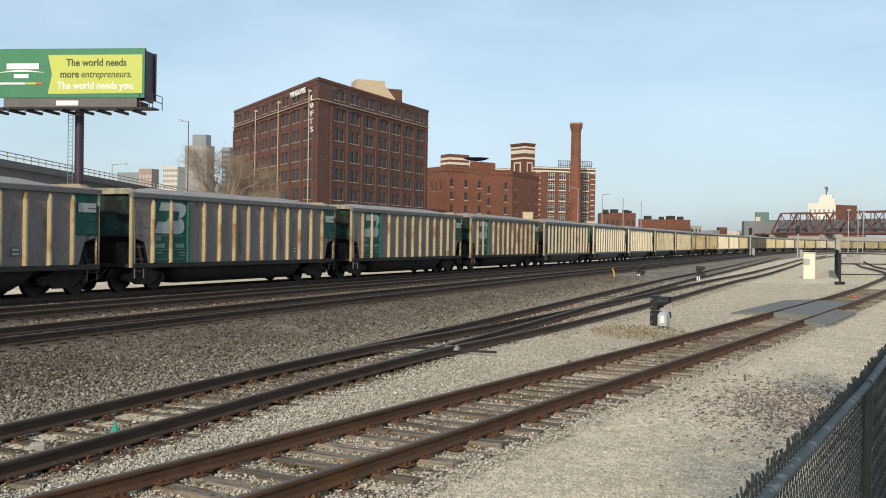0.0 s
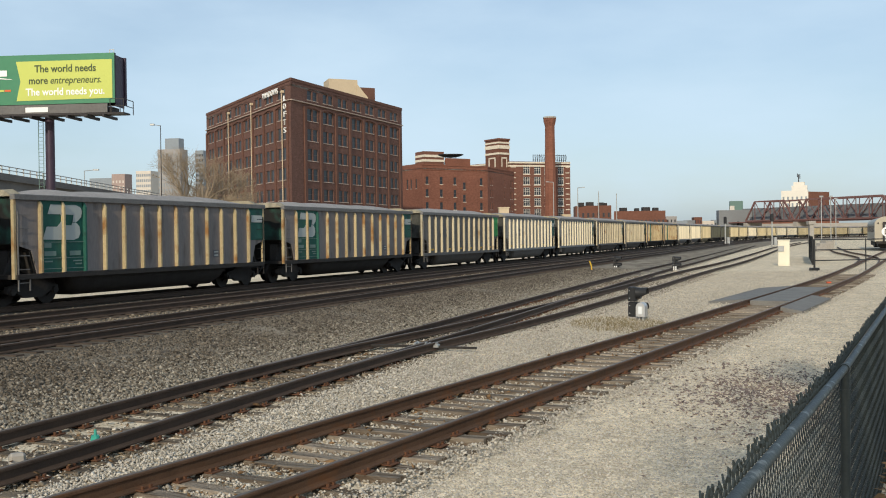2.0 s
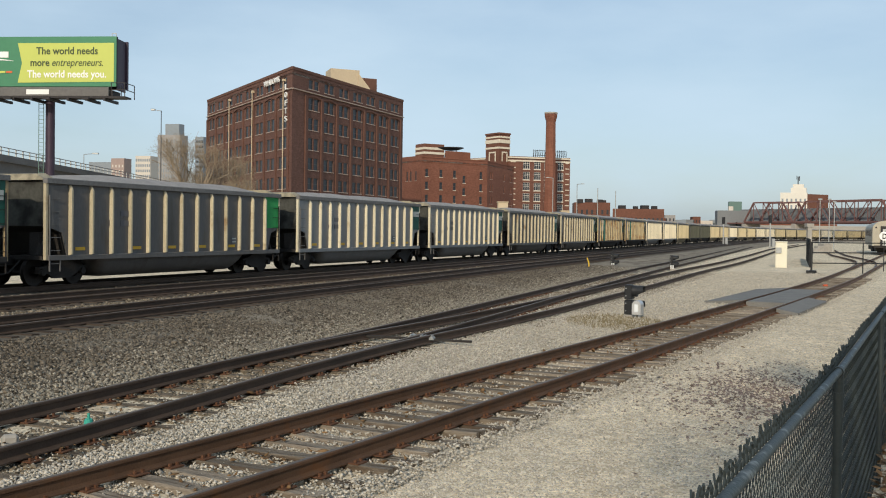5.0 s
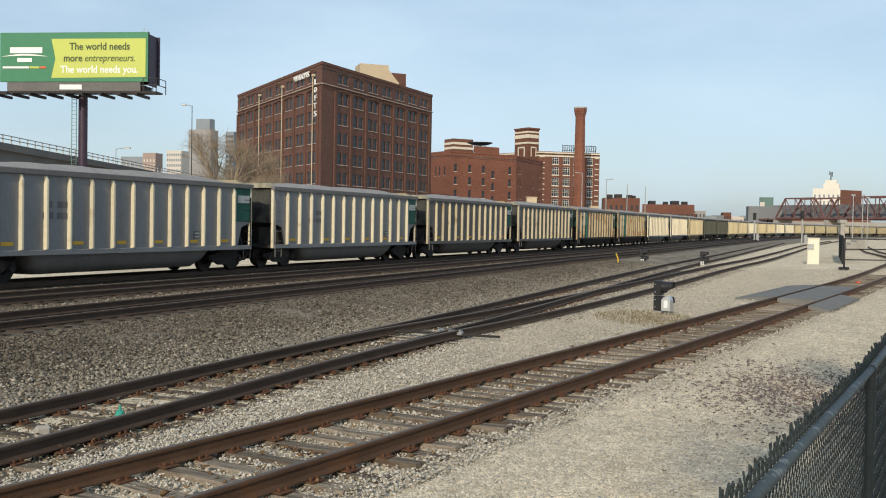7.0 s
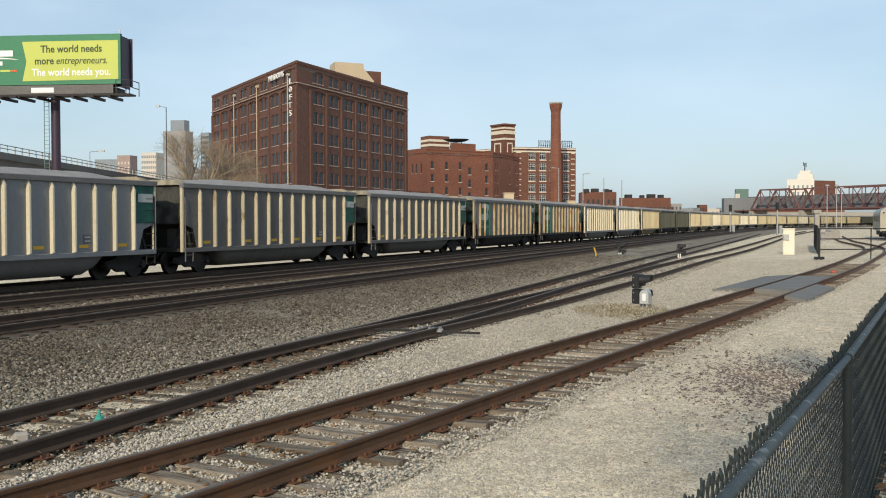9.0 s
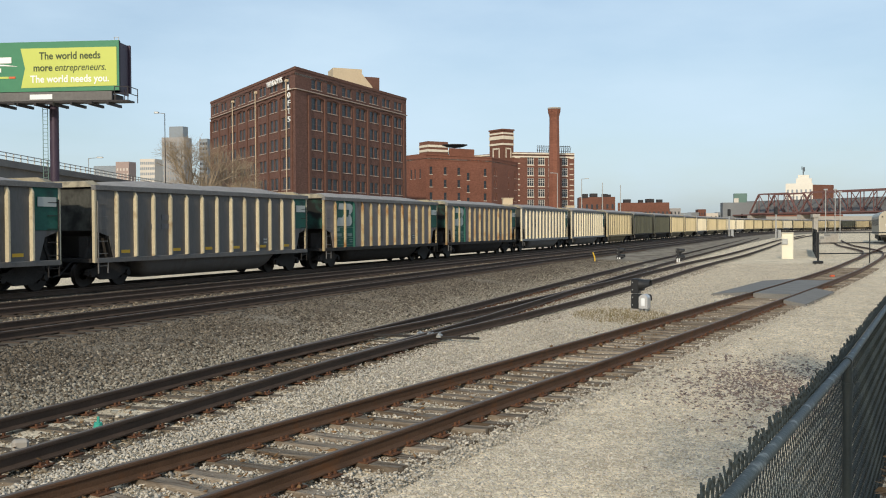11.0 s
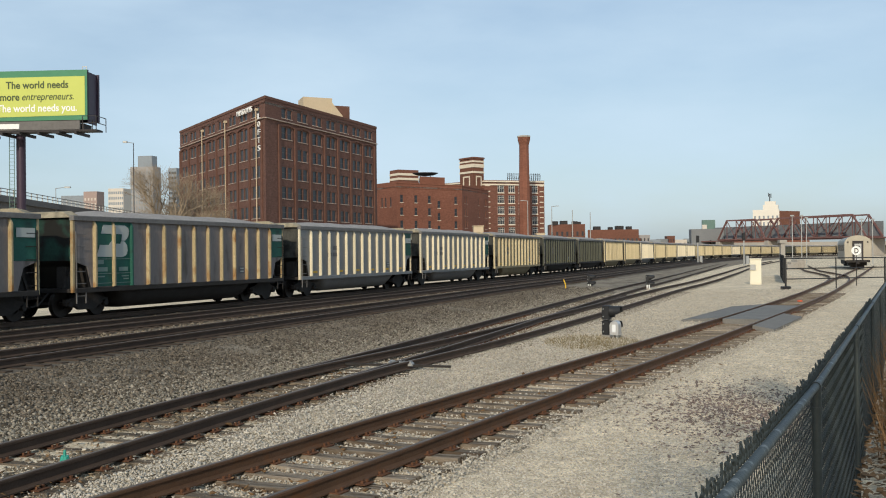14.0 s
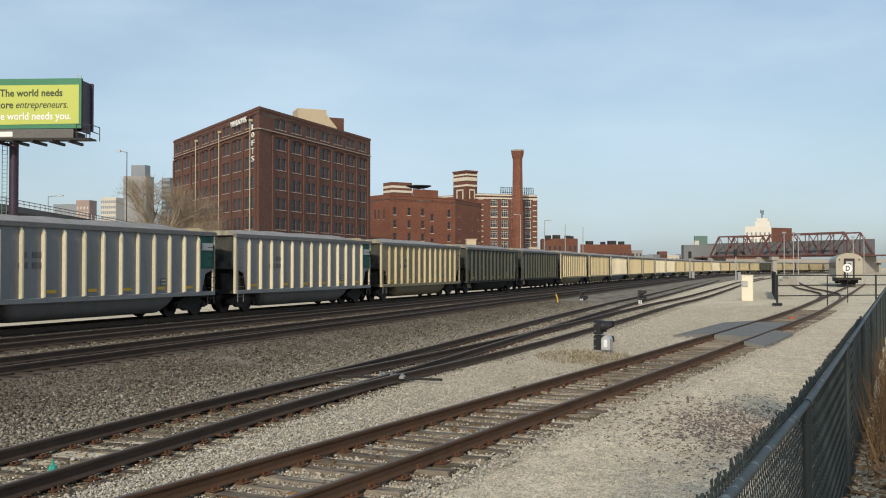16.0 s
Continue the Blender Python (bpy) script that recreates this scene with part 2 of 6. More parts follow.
# side sheets: worn paint or metal, toned down further for the grazing sun
CAR_PAINT = {
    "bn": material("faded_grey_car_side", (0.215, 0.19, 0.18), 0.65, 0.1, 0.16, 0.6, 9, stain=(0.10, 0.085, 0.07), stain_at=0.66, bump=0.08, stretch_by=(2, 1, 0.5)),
    "alu": material("shade_dim_aluminium_side", (0.215, 0.222, 0.23), 0.5, 0.45, 0.13, 0.6, 9, stain=(0.20, 0.185, 0.17), stain_at=0.68, bump=0.06, stretch_by=(2, 1, 0.5)),
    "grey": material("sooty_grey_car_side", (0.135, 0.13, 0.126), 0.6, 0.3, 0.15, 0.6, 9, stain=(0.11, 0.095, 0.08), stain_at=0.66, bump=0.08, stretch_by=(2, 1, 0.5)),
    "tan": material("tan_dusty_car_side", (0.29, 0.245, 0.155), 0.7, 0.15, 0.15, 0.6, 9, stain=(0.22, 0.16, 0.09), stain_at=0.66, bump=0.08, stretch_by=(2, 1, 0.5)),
    "dark": material("black_green_car_side", (0.055, 0.06, 0.05), 0.6, 0.2, 0.2, 0.6, 9, bump=0.08, stretch_by=(2, 1, 0.5)),
}
# ribs: paint and rust, lightened in colour where the low sun catches them
RIB_PAINT = {
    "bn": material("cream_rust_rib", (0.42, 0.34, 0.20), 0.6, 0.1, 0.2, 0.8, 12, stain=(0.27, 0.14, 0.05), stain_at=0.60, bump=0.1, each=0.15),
    "alu": material("sunlit_pale_rib", (0.66, 0.60, 0.45), 0.55, 0.15, 0.1, 0.8, 12, stain=(0.4, 0.32, 0.2), stain_at=0.72, bump=0.06, each=0.1),
    "grey": material("sunlit_ochre_rib", (0.50, 0.44, 0.31), 0.6, 0.1, 0.15, 0.8, 12, stain=(0.24, 0.15, 0.07), stain_at=0.68, bump=0.1, each=0.15),
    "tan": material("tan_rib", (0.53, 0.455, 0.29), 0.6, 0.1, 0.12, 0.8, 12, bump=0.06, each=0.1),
    "dark": material("dark_green_rib", (0.075, 0.08, 0.06), 0.6, 0.1, 0.2, 0.8, 12, bump=0.1, each=0.15),
}
M["bn_green"] = material("faded_green_panel", (0.02, 0.105, 0.08), 0.6, 0.1, 0.2, 0.9, 12, stain=(0.02, 0.06, 0.05), stain_at=0.64, bump=0.08)
M["bright_green"] = material("bright_green_panel", (0.03, 0.30, 0.08), 0.6, 0.1, 0.15, 0.9, 12, bump=0.05)
M["sooty_end"] = material("sooty_end_sheet", (0.065, 0.066, 0.058), 0.8, 0.1, 0.35, 0.8, 9, stain=(0.02, 0.02, 0.018), stain_at=0.55, bump=0.1)
M["green_end"] = material("sooty_green_end_sheet", (0.018, 0.062, 0.048), 0.8, 0.1, 0.3, 0.7, 9, stain=(0.012, 0.013, 0.012), stain_at=0.5, bump=0.1)
M["hood"] = material("dusty_tan_end_hood", (0.30, 0.265, 0.19), 0.85, 0.05, 0.25, 1.2, 14, stain=(0.18, 0.16, 0.12), stain_at=0.58, bump=0.15)
M["coal"] = material("dusty_coal_load", (0.30, 0.285, 0.275), 0.95, vary=0.22, scale=1.6, fine=16, bump=0.8, spec=0.1)
M["chord"] = material("sooty_top_chord", (0.17, 0.165, 0.16), 0.7, 0.3, 0.25, 1.2, 14, bump=0.1)
# grime and steel taken near black, shade beneath the cars included in the colour
M["under"] = material("grimy_shade_dark_underframe", (0.035, 0.032, 0.03), 0.8, 0.2, 0.3, 2, 20, bump=0.2)
M["wheel"] = material("shade_dark_wheel_steel", (0.028, 0.023, 0.02), 0.6, 0.5, 0.3, 3, 20, bump=0.1)
M["mark"] = plain("faded_white_stencil", (0.40, 0.43, 0.41), 0.7)
M["mark_dim"] = plain("worn_pale_stencil", (0.16, 0.24, 0.21), 0.7)
M["mark_dark"] = plain("dark_stencil", (0.12, 0.12, 0.13), 0.7)
M["reflector"] = plain("yellow_reflector", (0.65, 0.38, 0.03), 0.5)


# ---------------------------------------------------------------- mesh tools
class Shape:
    """Collects vertices and faces, then becomes one mesh object."""

    def __init__(self):
        self.v, self.f = [], []

    def add(self, verts, faces):
        o = len(self.v)
        self.v += [tuple(p) for p in verts]
        self.f += [tuple(i + o for i in q) for q in faces]
        return self

    def box(self, x0, x1, y0, y1, z0, z1, c=0.0):
        """A box; c bevels its edges along z and its top edges."""
        if not c:
            v = [(x, y, z) for z in (z0, z1) for x, y in ((x0, y0), (x1, y0), (x1, y1), (x0, y1))]
            return self.add(v, [(3, 2, 1, 0), (4, 5, 6, 7), (0, 1, 5, 4), (1, 2, 6, 5), (2, 3, 7, 6), (3, 0, 4, 7)])
        ring = lambda e, z: [(x0 + e, y0, z), (x1 - e, y0, z), (x1, y0 + e, z), (x1, y1 - e, z), (x1 - e, y1, z), (x0 + e, y1, z), (x0, y1 - e, z), (x0, y0 + e, z)]
        inner = [(min(max(x, x0 + c), x1 - c), min(max(y, y0 + c), y1 - c), z1) for x, y, _ in ring(c, z1)]
        v = ring(c, z0) + ring(c, z1 - c) + inner
        f = [tuple(range(7, -1, -1))]
        for k in (0, 8):
            f += [(k + i, k + (i + 1) % 8, k + 8 + (i + 1) % 8, k + 8 + i) for i in range(8)]
        return self.add(v, f + [tuple(range(16, 24))])

    def bar(self, a, b, w, h=None, up=(0, 0, 1)):
        """A square bar from a to b."""
        a, b = Vector(a), Vector(b)
        h = h or w
        d = (b - a).normalized()
        s = d.cross(Vector(up))
        if s.length < 1e-4:
            s = d.cross(Vector((1, 0, 0)))
        s.normalize()
        u = s.cross(d)
        q = [s * i * w / 2 + u * j * h / 2 for i, j in ((-1, -1), (1, -1), (1, 1), (-1, 1))]
        return self.add([a + k for k in q] + [b + k for k in q],
                        [(3, 2, 1, 0), (4, 5, 6, 7), (0, 1, 5, 4), (1, 2, 6, 5), (2, 3, 7, 6), (3, 0, 4, 7)])

    def tube(self, a, b, r0, r1=None, n=10, caps=True):
        """A round, tapering bar from a to b."""
        a, b = Vector(a), Vector(b)
        r1 = r0 if r1 is None else r1
        d = (b - a).normalized()
        s = d.orthogonal().normalized()
        u = d.cross(s)
        v = []
        for p, r in ((a, r0), (b, r1)):
            v += [p + (s * math.cos(2 * math.pi * i / n) + u * math.sin(2 * math.pi * i / n)) * r for i in range(n)]
        f = [(i, (i + 1) % n, n + (i + 1) % n, n + i) for i in range(n)]
        if caps:
            f += [tuple(range(n - 1, -1, -1)), tuple(range(n, 2 * n))]
        return self.add(v, f)

    def prism(self, outline, z0, z1):
        """An upright prism over an outline (anticlockwise from above)."""
        n = len(outline)
        v = [(x, y, z0) for x, y in outline] + [(x, y, z1) for x, y in outline]
        return self.add(v, [(i, (i + 1) % n, n + (i + 1) % n, n + i) for i in range(n)] + [tuple(range(n - 1, -1, -1)), tuple(range(n, 2 * n))])

    def sweep(self, rings, caps=True):
        """Skins equal rings of points."""
        n = len(rings[0])
        v = [p for r in rings for p in r]
        f = []
        for k in range(len(rings) - 1):
            o = k * n
            f += [(o + i, o + (i + 1) % n, o + n + (i + 1) % n, o + n + i) for i in range(n)]
        if caps:
            f += [tuple(range(n - 1, -1, -1)), tuple(range(len(v) - n, len(v)))]
        return self.add(v, f)

    def mesh(self, name, mat, smooth=False):
        me = bpy.data.meshes.new(name)
        me.from_pydata(self.v, [], self.f)
        me.materials.append(mat)
        if smooth:
            me.shade_smooth()
            me.set_sharp_from_angle(angle=radians(35))
        return me


def part(name, shape, mat, parent, label="", at=None, smooth=False):
    """Links a shape (or a ready mesh) as one mesh object under a thing or part."""
    me = shape if isinstance(shape, bpy.types.Mesh) else shape.mesh(name, mat, smooth)
    ob = new(name, me)
    ob.parent = parent
    if at is not None:
        ob.matrix_basis = at
    return tagged(ob, label)


def thing(name, at=None, label="", category="", group="", kind=""):
    ob = new(name)
    ob.empty_display_size = 0.2
    if at is not None:
        ob.matrix_basis = at
    return tagged(ob, label, category, group, kind)


def lettering(text, size, extrude=0.01, shear=0.0, align="LEFT", bold=0.018):
    """The mesh of a line of writing in the built-in font, in its own xy plane."""
    cu = bpy.data.curves.new("writing", "FONT")
    cu.body, cu.size, cu.extrude, cu.shear, cu.align_x = text, size, extrude, shear, align
    cu.resolution_u = 3
    cu.offset = bold * size if not shear else 0.004
    ob = bpy.data.objects.new("writing", cu)
    scene.collection.objects.link(ob)
    me = bpy.data.meshes.new_from_object(ob.evaluated_get(bpy.context.evaluated_depsgraph_get()))
    bpy.data.objects.remove(ob)
    bpy.data.curves.remove(cu)
    return me


def text_part(name, text, size, mat, parent, at, width=None, label="", shear=0.0, extrude=0.01, bold=0.018):
    me = lettering(text, size, extrude, shear, bold=bold)
    xs = [v.co.x for v in me.vertices]
    if width:
        k = width / (max(xs) - min(xs))
        for v in me.vertices:
            v.co.x *= k
    me.materials.clear()
    me.materials.append(mat)
    return part(name, me, mat, parent, label, at)


# ---------------------------------------------------------------- lines of the tracks
RAIL_A = 0.45                                   # rail top of the main tracks above the yard's ground
TRACK_S = np.arange(-230, 441, 0.5)


def main_line():
    """The centre line of the far main track: straight, then bending away to the right."""
    pts = {}
    for sign in (1, -1):
        x, y, th, s = -12.57, 34.37, 0.4276, 0.0
        while abs(s) < 445:
            pts[round(s, 1)] = (x, y, th)
            k = 7.76e-4 - 6.69e-6 * s - 6.07e-9 * s * s if s > 0 else 2.0e-4
            x, y, th, s = x + sign * 0.5 * math.sin(th), y + sign * 0.5 * math.cos(th), th - sign * 0.5 * k, s + sign * 0.5
            if s < -232:
                break
    line = np.array([pts[round(float(s), 1)] for s in TRACK_S])
    # a gentle bend towards the yard at the near end
    s = TRACK_S
    bend = np.where(s > 14, 0, np.where(s > -20, 0.0007 * (14 - s) ** 2, 0.809 + 0.0476 * (-20 - s)))
    line[:, 0], line[:, 1] = line[:, 0] + bend * np.cos(line[:, 2]), line[:, 1] - bend * np.sin(line[:, 2])
    line[:, 2] = np.arctan2(np.gradient(line[:, 0]), np.gradient(line[:, 1]))
    return line


MAIN = main_line()


def on_main(s, offset=0.0):
    """x, y, heading at s along the main track; offset to its right."""
    x, y, h = (float(np.interp(s, TRACK_S, MAIN[:, i])) for i in range(3))
    return x + offset * math.cos(h), y - offset * math.sin(h), h


def near_offset(s):
    """How far the near main track lies to the right of the far one."""
    return float(np.interp(s, (-60, -30, -13, 12, 30, 60, 150, 400), (8.6, 8.8, 8.75, 8.0, 7.3, 7.1, 7.4, 7.9)))


def smooth_line(knots, step=0.5):
    """A smooth line through (y, x) knots, as points and headings."""
    ys, xs = np.array([k[0] for k in knots], float), np.array([k[1] for k in knots], float)
    slope = np.gradient(xs, ys)
    y = np.arange(ys[0], ys[-1], step)
    i = np.clip(np.searchsorted(ys, y, "right") - 1, 0, len(ys) - 2)
    h = ys[i + 1] - ys[i]
    t = (y - ys[i]) / h
    x = ((2 * t**3 - 3 * t**2 + 1) * xs[i] + (t**3 - 2 * t**2 + t) * h * slope[i] + (-2 * t**3 + 3 * t**2) * xs[i + 1]
         + (t**3 - t**2) * h * slope[i + 1])
    d = np.gradient(x, y)
    return [(float(a), float(b), math.atan(float(c))) for a, b, c in zip(x, y, d)]


SIDING = [(-6, -11.53), (0, -7.92), (4, -5.52), (8, -3.11), (11, -1.30), (14, 0.46), (17, 2.24), (20.5, 4.30), (25, 6.95), (31, 10.40), (40, 15.55), (52, 22.22), (66, 29.57), (80, 36.89), (105, 49.89), (140, 68.00)]
LEAD = [(-6, -11.4), (0, -9.1), (6, -6.8), (11.7, -4.55), (16, -2.95), (20.3, -1.3), (25.9, 0.85), (35.9, 4.55), (44.6, 7.75), (59.5, 13.4),
        (83.9, 23.1), (120, 37.2), (172, 57.5)]
BRANCH = [(16.5, -2.76), (20.8, -0.95), (25.4, 1.35), (29.5, 3.3), (36, 6.2), (44, 9.7), (54, 13.9), (63, 17.8), (72, 21.9), (100, 33.8),
          (150, 54.5), (217, 84.5)]


def rail_rings(line, offset, z, lift=0.0):
    """Rings of a flat-bottom rail's section along a line."""
    sec = [(-0.07, -0.17), (0.07, -0.17), (0.07, -0.155), (0.012, -0.13), (0.012, -0.045), (0.036, -0.035), (0.036, -0.008), (0.028, 0.0),
           (-0.028, 0.0), (-0.036, -0.008), (-0.036, -0.035), (-0.012, -0.045), (-0.012, -0.13), (-0.07, -0.155)]
    rings = []
    for x, y, h in line:
        c, s = math.cos(h), -math.sin(h)
        rings.append([(x + (offset + u) * c, y + (offset + u) * s, z + w + lift) for u, w in sec])
    return rings


def rail_part(track, line, offset, z, mat):
    """One rail, with its worn running surface as a part of its own."""
    r = part("rail", Shape().sweep(rail_rings(line, offset, z)), mat, track)
    top = Shape()
    rings = []
    for x, y, h in line:
        c, s = math.cos(h), -math.sin(h)
        rings.append([(x + (offset + u) * c, y + (offset + u) * s, z + w) for u, w in ((-0.026, 0.001), (0.026, 0.001), (0.022, 0.004), (-0.022, 0.004))])
    part("running_surface", top.sweep(rings), M["rail_head"], r, "worn bright rail head")
    return r


def tie_mesh(seed, length=2.6, width=0.22, mat=None):
    """A split, weathered timber with worn, uneven edges."""
    rnd = random.Random(seed)
    sh = Shape()
    rings = []
    for i in range(6):
        x = -length / 2 + length * i / 5
        w, t = width / 2 * rnd.uniform(0.9, 1.06), rnd.uniform(-0.014, 0.006)
        rings.append([(x, -w, -0.18), (x, w, -0.18), (x, w, t - 0.02), (x, w * 0.85, t), (x, 0.02, t + rnd.uniform(-0.012, 0.004)), (x, -w * 0.85, t), (x, -w, t - 0.02)])
    return sh.sweep(rings).mesh("tie", mat)


def lay_track(label, line, z, mat_rail, mat_tie, spacing, tie_to, plates=True, tie_top=-0.175, jitter=1.0, gauge=1.505, parts_to=1e9):
    """A railway track: two rails, ties one by one, tie plates."""
    track = thing("railway_track", None, label, "railway track", kind="structure")
    for side in (-1, 1):
        rail_part(track, line, side * gauge / 2, z, mat_rail)
    meshes = [tie_mesh(i, mat=mat_tie) for i in range(6)]
    plate = Shape().box(-0.17, 0.17, -0.095, 0.095, 0, 0.012)
    for u in (-0.11, 0.11):
        for w in (-0.05, 0.05):
            plate.box(u - 0.014, u + 0.014, w - 0.014, w + 0.014, 0.012, 0.045)
    plate = plate.mesh("tie_plate", M["plate"])
    rnd = random.Random(len(label))
    dist, last = 0.0, line[0]
    for p in line[1:]:
        dist += math.dist(p[:2], last[:2])
        last = p
        if dist >= spacing:
            dist -= spacing
            if math.hypot(p[0], p[1]) > tie_to or p[1] < 1:
                continue
            m = pose(p[0] + rnd.uniform(-0.05, 0.05) * jitter, p[1], z + tie_top + rnd.uniform(-0.02, 0.008) * jitter, rnd.uniform(-1, 1) * jitter, rnd.uniform(-0.6, 0.6) * jitter,
                     -math.degrees(p[2]) + rnd.uniform(-2.2, 2.2) * jitter)
            tie = part("tie", meshes[rnd.randrange(6)], None, track, at=m)
            if plates and p[1] < 40:
                for side in (-1, 1):
                    part("tie_plate", plate, None, tie, at=pose(side * gauge / 2, 0, 0.004))
    return track


def fine(line, step):
    """The same line in even steps of arc."""
    a = np.array(line)
    s = np.concatenate([[0], np.cumsum(np.hypot(*np.diff(a[:, :2], axis=0).T))])
    q = np.arange(0, s[-1], step)
    return [tuple(float(np.interp(k, s, a[:, i])) for i in range(3)) for k in q]


# ---------------------------------------------------------------- ground
def unevenness(x, y):
    """Low swells of the yard's ground, fading with distance."""
    near = math.exp(-((x - 4) ** 2 + (y - 15) ** 2) / 900)
    return (noise.noise((x * 0.25, y * 0.25, 0)) * 0.05 + noise.noise((x * 1.1, y * 1.1, 3)) * 0.02) * near


def build_ground():
    """One sheet to the horizon, finer where the yard lies; the main tracks' bed is a raised bank of its own."""
    xs = np.concatenate([np.linspace(-3500, -120, 12), np.linspace(-100, -16, 22), np.linspace(-15, 30, 120), np.linspace(32, 140, 40), np.linspace(160, 3500, 14)])
    ys = np.concatenate([np.linspace(-3500, -60, 10), np.linspace(-50, 0, 16), np.linspace(0.4, 45, 130), np.linspace(46, 260, 90), np.linspace(280, 4200, 20)])
    v, f = [], []
    for y in ys:
        for x in xs:
            z = unevenness(x, y)
            # the bank on the camera's side of the fence
            beyond = (x - 0.3125) * math.cos(radians(27.9)) - (y - 1.6375) * math.sin(radians(27.9)) - 0.25
            if beyond > 0 and y < 60 and x < 60:
                z += 0.35 * min(1, beyond / 0.5)
            v.append((float(x), float(y), z - 0.06))
    nx = len(xs)
    for j in range(len(ys) - 1):
        for i in range(nx - 1):
            a = j * nx + i
            f.append((a, a + 1, a + nx + 1, a + nx))
    sh = Shape()
    sh.v, sh.f = v, f
    ob = new("ground", sh.mesh("ground", M["gravel"], smooth=True))
    tagged(ob, "pale crushed limestone yard ground with dirty patches", "ground", kind="structure")
    # raised bed of the three main tracks
    rings = []
    for s in np.arange(-230, 430, 1.0):
        k = 0.12 if s < 150 else 0.05
        row = []
        extra = near_offset(s) - 7.9
        for o, z in ((-6.5, -0.1), (-3.2, RAIL_A - 0.20), (0, RAIL_A - 0.19), (4, RAIL_A - 0.2), (7.9, RAIL_A - 0.19), (9.6, RAIL_A - 0.2), (10.9, 0.17), (13.4, 0.02), (14.2, -0.1)):
            x, y, h = on_main(s, o + (extra if o > 7 else 0))
            row.append((x, y, z + (noise.noise((x * 0.6, y * 0.6, 9)) * 0.05 if 9.7 < o < 13.6 else 0)))
        rings.append(row)
    bed = Shape()
    n = 9
    bed.v = [p for r in rings for p in r]
    bed.f = [(k * n + i, k * n + i + 1, (k + 1) * n + i + 1, (k + 1) * n + i) for k in range(len(rings) - 1) for i in range(n - 1)]
    bed.f = [q[::-1] for q in bed.f]
    me = bed.mesh("ballast_bed", M["ballast"])
    me.materials.append(M["bank"])
    for q in me.polygons:
        if q.index % (n - 1) > 4:
            q.material_index = 1
    tagged(new("ballast_bed", me), "raised bed of dark weathered ballast under the main tracks", "ballast", kind="structure")


def scatter(name, label, mat, places, size, flat=0.7, seed=1):
    """Loose stones, each a small rough solid, in one mesh."""
    rng = np.random.default_rng(seed)
    n = len(places)
    base = np.array([(1, 0, 0), (-1, 0, 0), (0, 1, 0), (0, -1, 0), (0, 0, 1), (0, 0, -1)], float)
    faces = np.array([(0, 2, 4), (2, 1, 4), (1, 3, 4), (3, 0, 4), (2, 0, 5), (1, 2, 5), (3, 1, 5), (0, 3, 5)])
    s = size * rng.lognormal(0, 0.32, n)
    v = base[None] * rng.uniform(0.65, 1.3, (n, 6, 1)) + rng.normal(0, 0.22, (n, 6, 3))
    a = rng.uniform(0, 6.283, n)
    t = rng.normal(0, 0.5, n)
    c, q = np.cos(a)[:, None], np.sin(a)[:, None]
    ct, st = np.cos(t)[:, None], np.sin(t)[:, None]
    x, y, z = v[..., 0], v[..., 1], v[..., 2] * flat
    y, z = y * ct - z * st, y * st + z * ct
    v = np.stack([x * c - y * q, x * q + y * c, z], -1) * s[:, None, None] + places[:, None]
    me = bpy.data.meshes.new(name)
    me.vertices.add(n * 6)
    me.vertices.foreach_set("co", v.reshape(-1).astype(np.float32))
    idx = (faces[None] + (np.arange(n) * 6)[:, None, None]).reshape(-1)
    me.loops.add(n * 24)
    me.loops.foreach_set("vertex_index", idx.astype(np.int32))
    me.polygons.add(n * 8)
    me.polygons.foreach_set("loop_start", np.arange(0, n * 24, 3, dtype=np.int32))
    me.update(calc_edges=True)
    me.materials.append(mat)
    ob = new(name, me)
    return tagged(ob, label, "gravel", kind="stuff")


def line_x(knots, y):
    return np.interp(y, [k[0] for k in knots], [k[1] for k in knots])


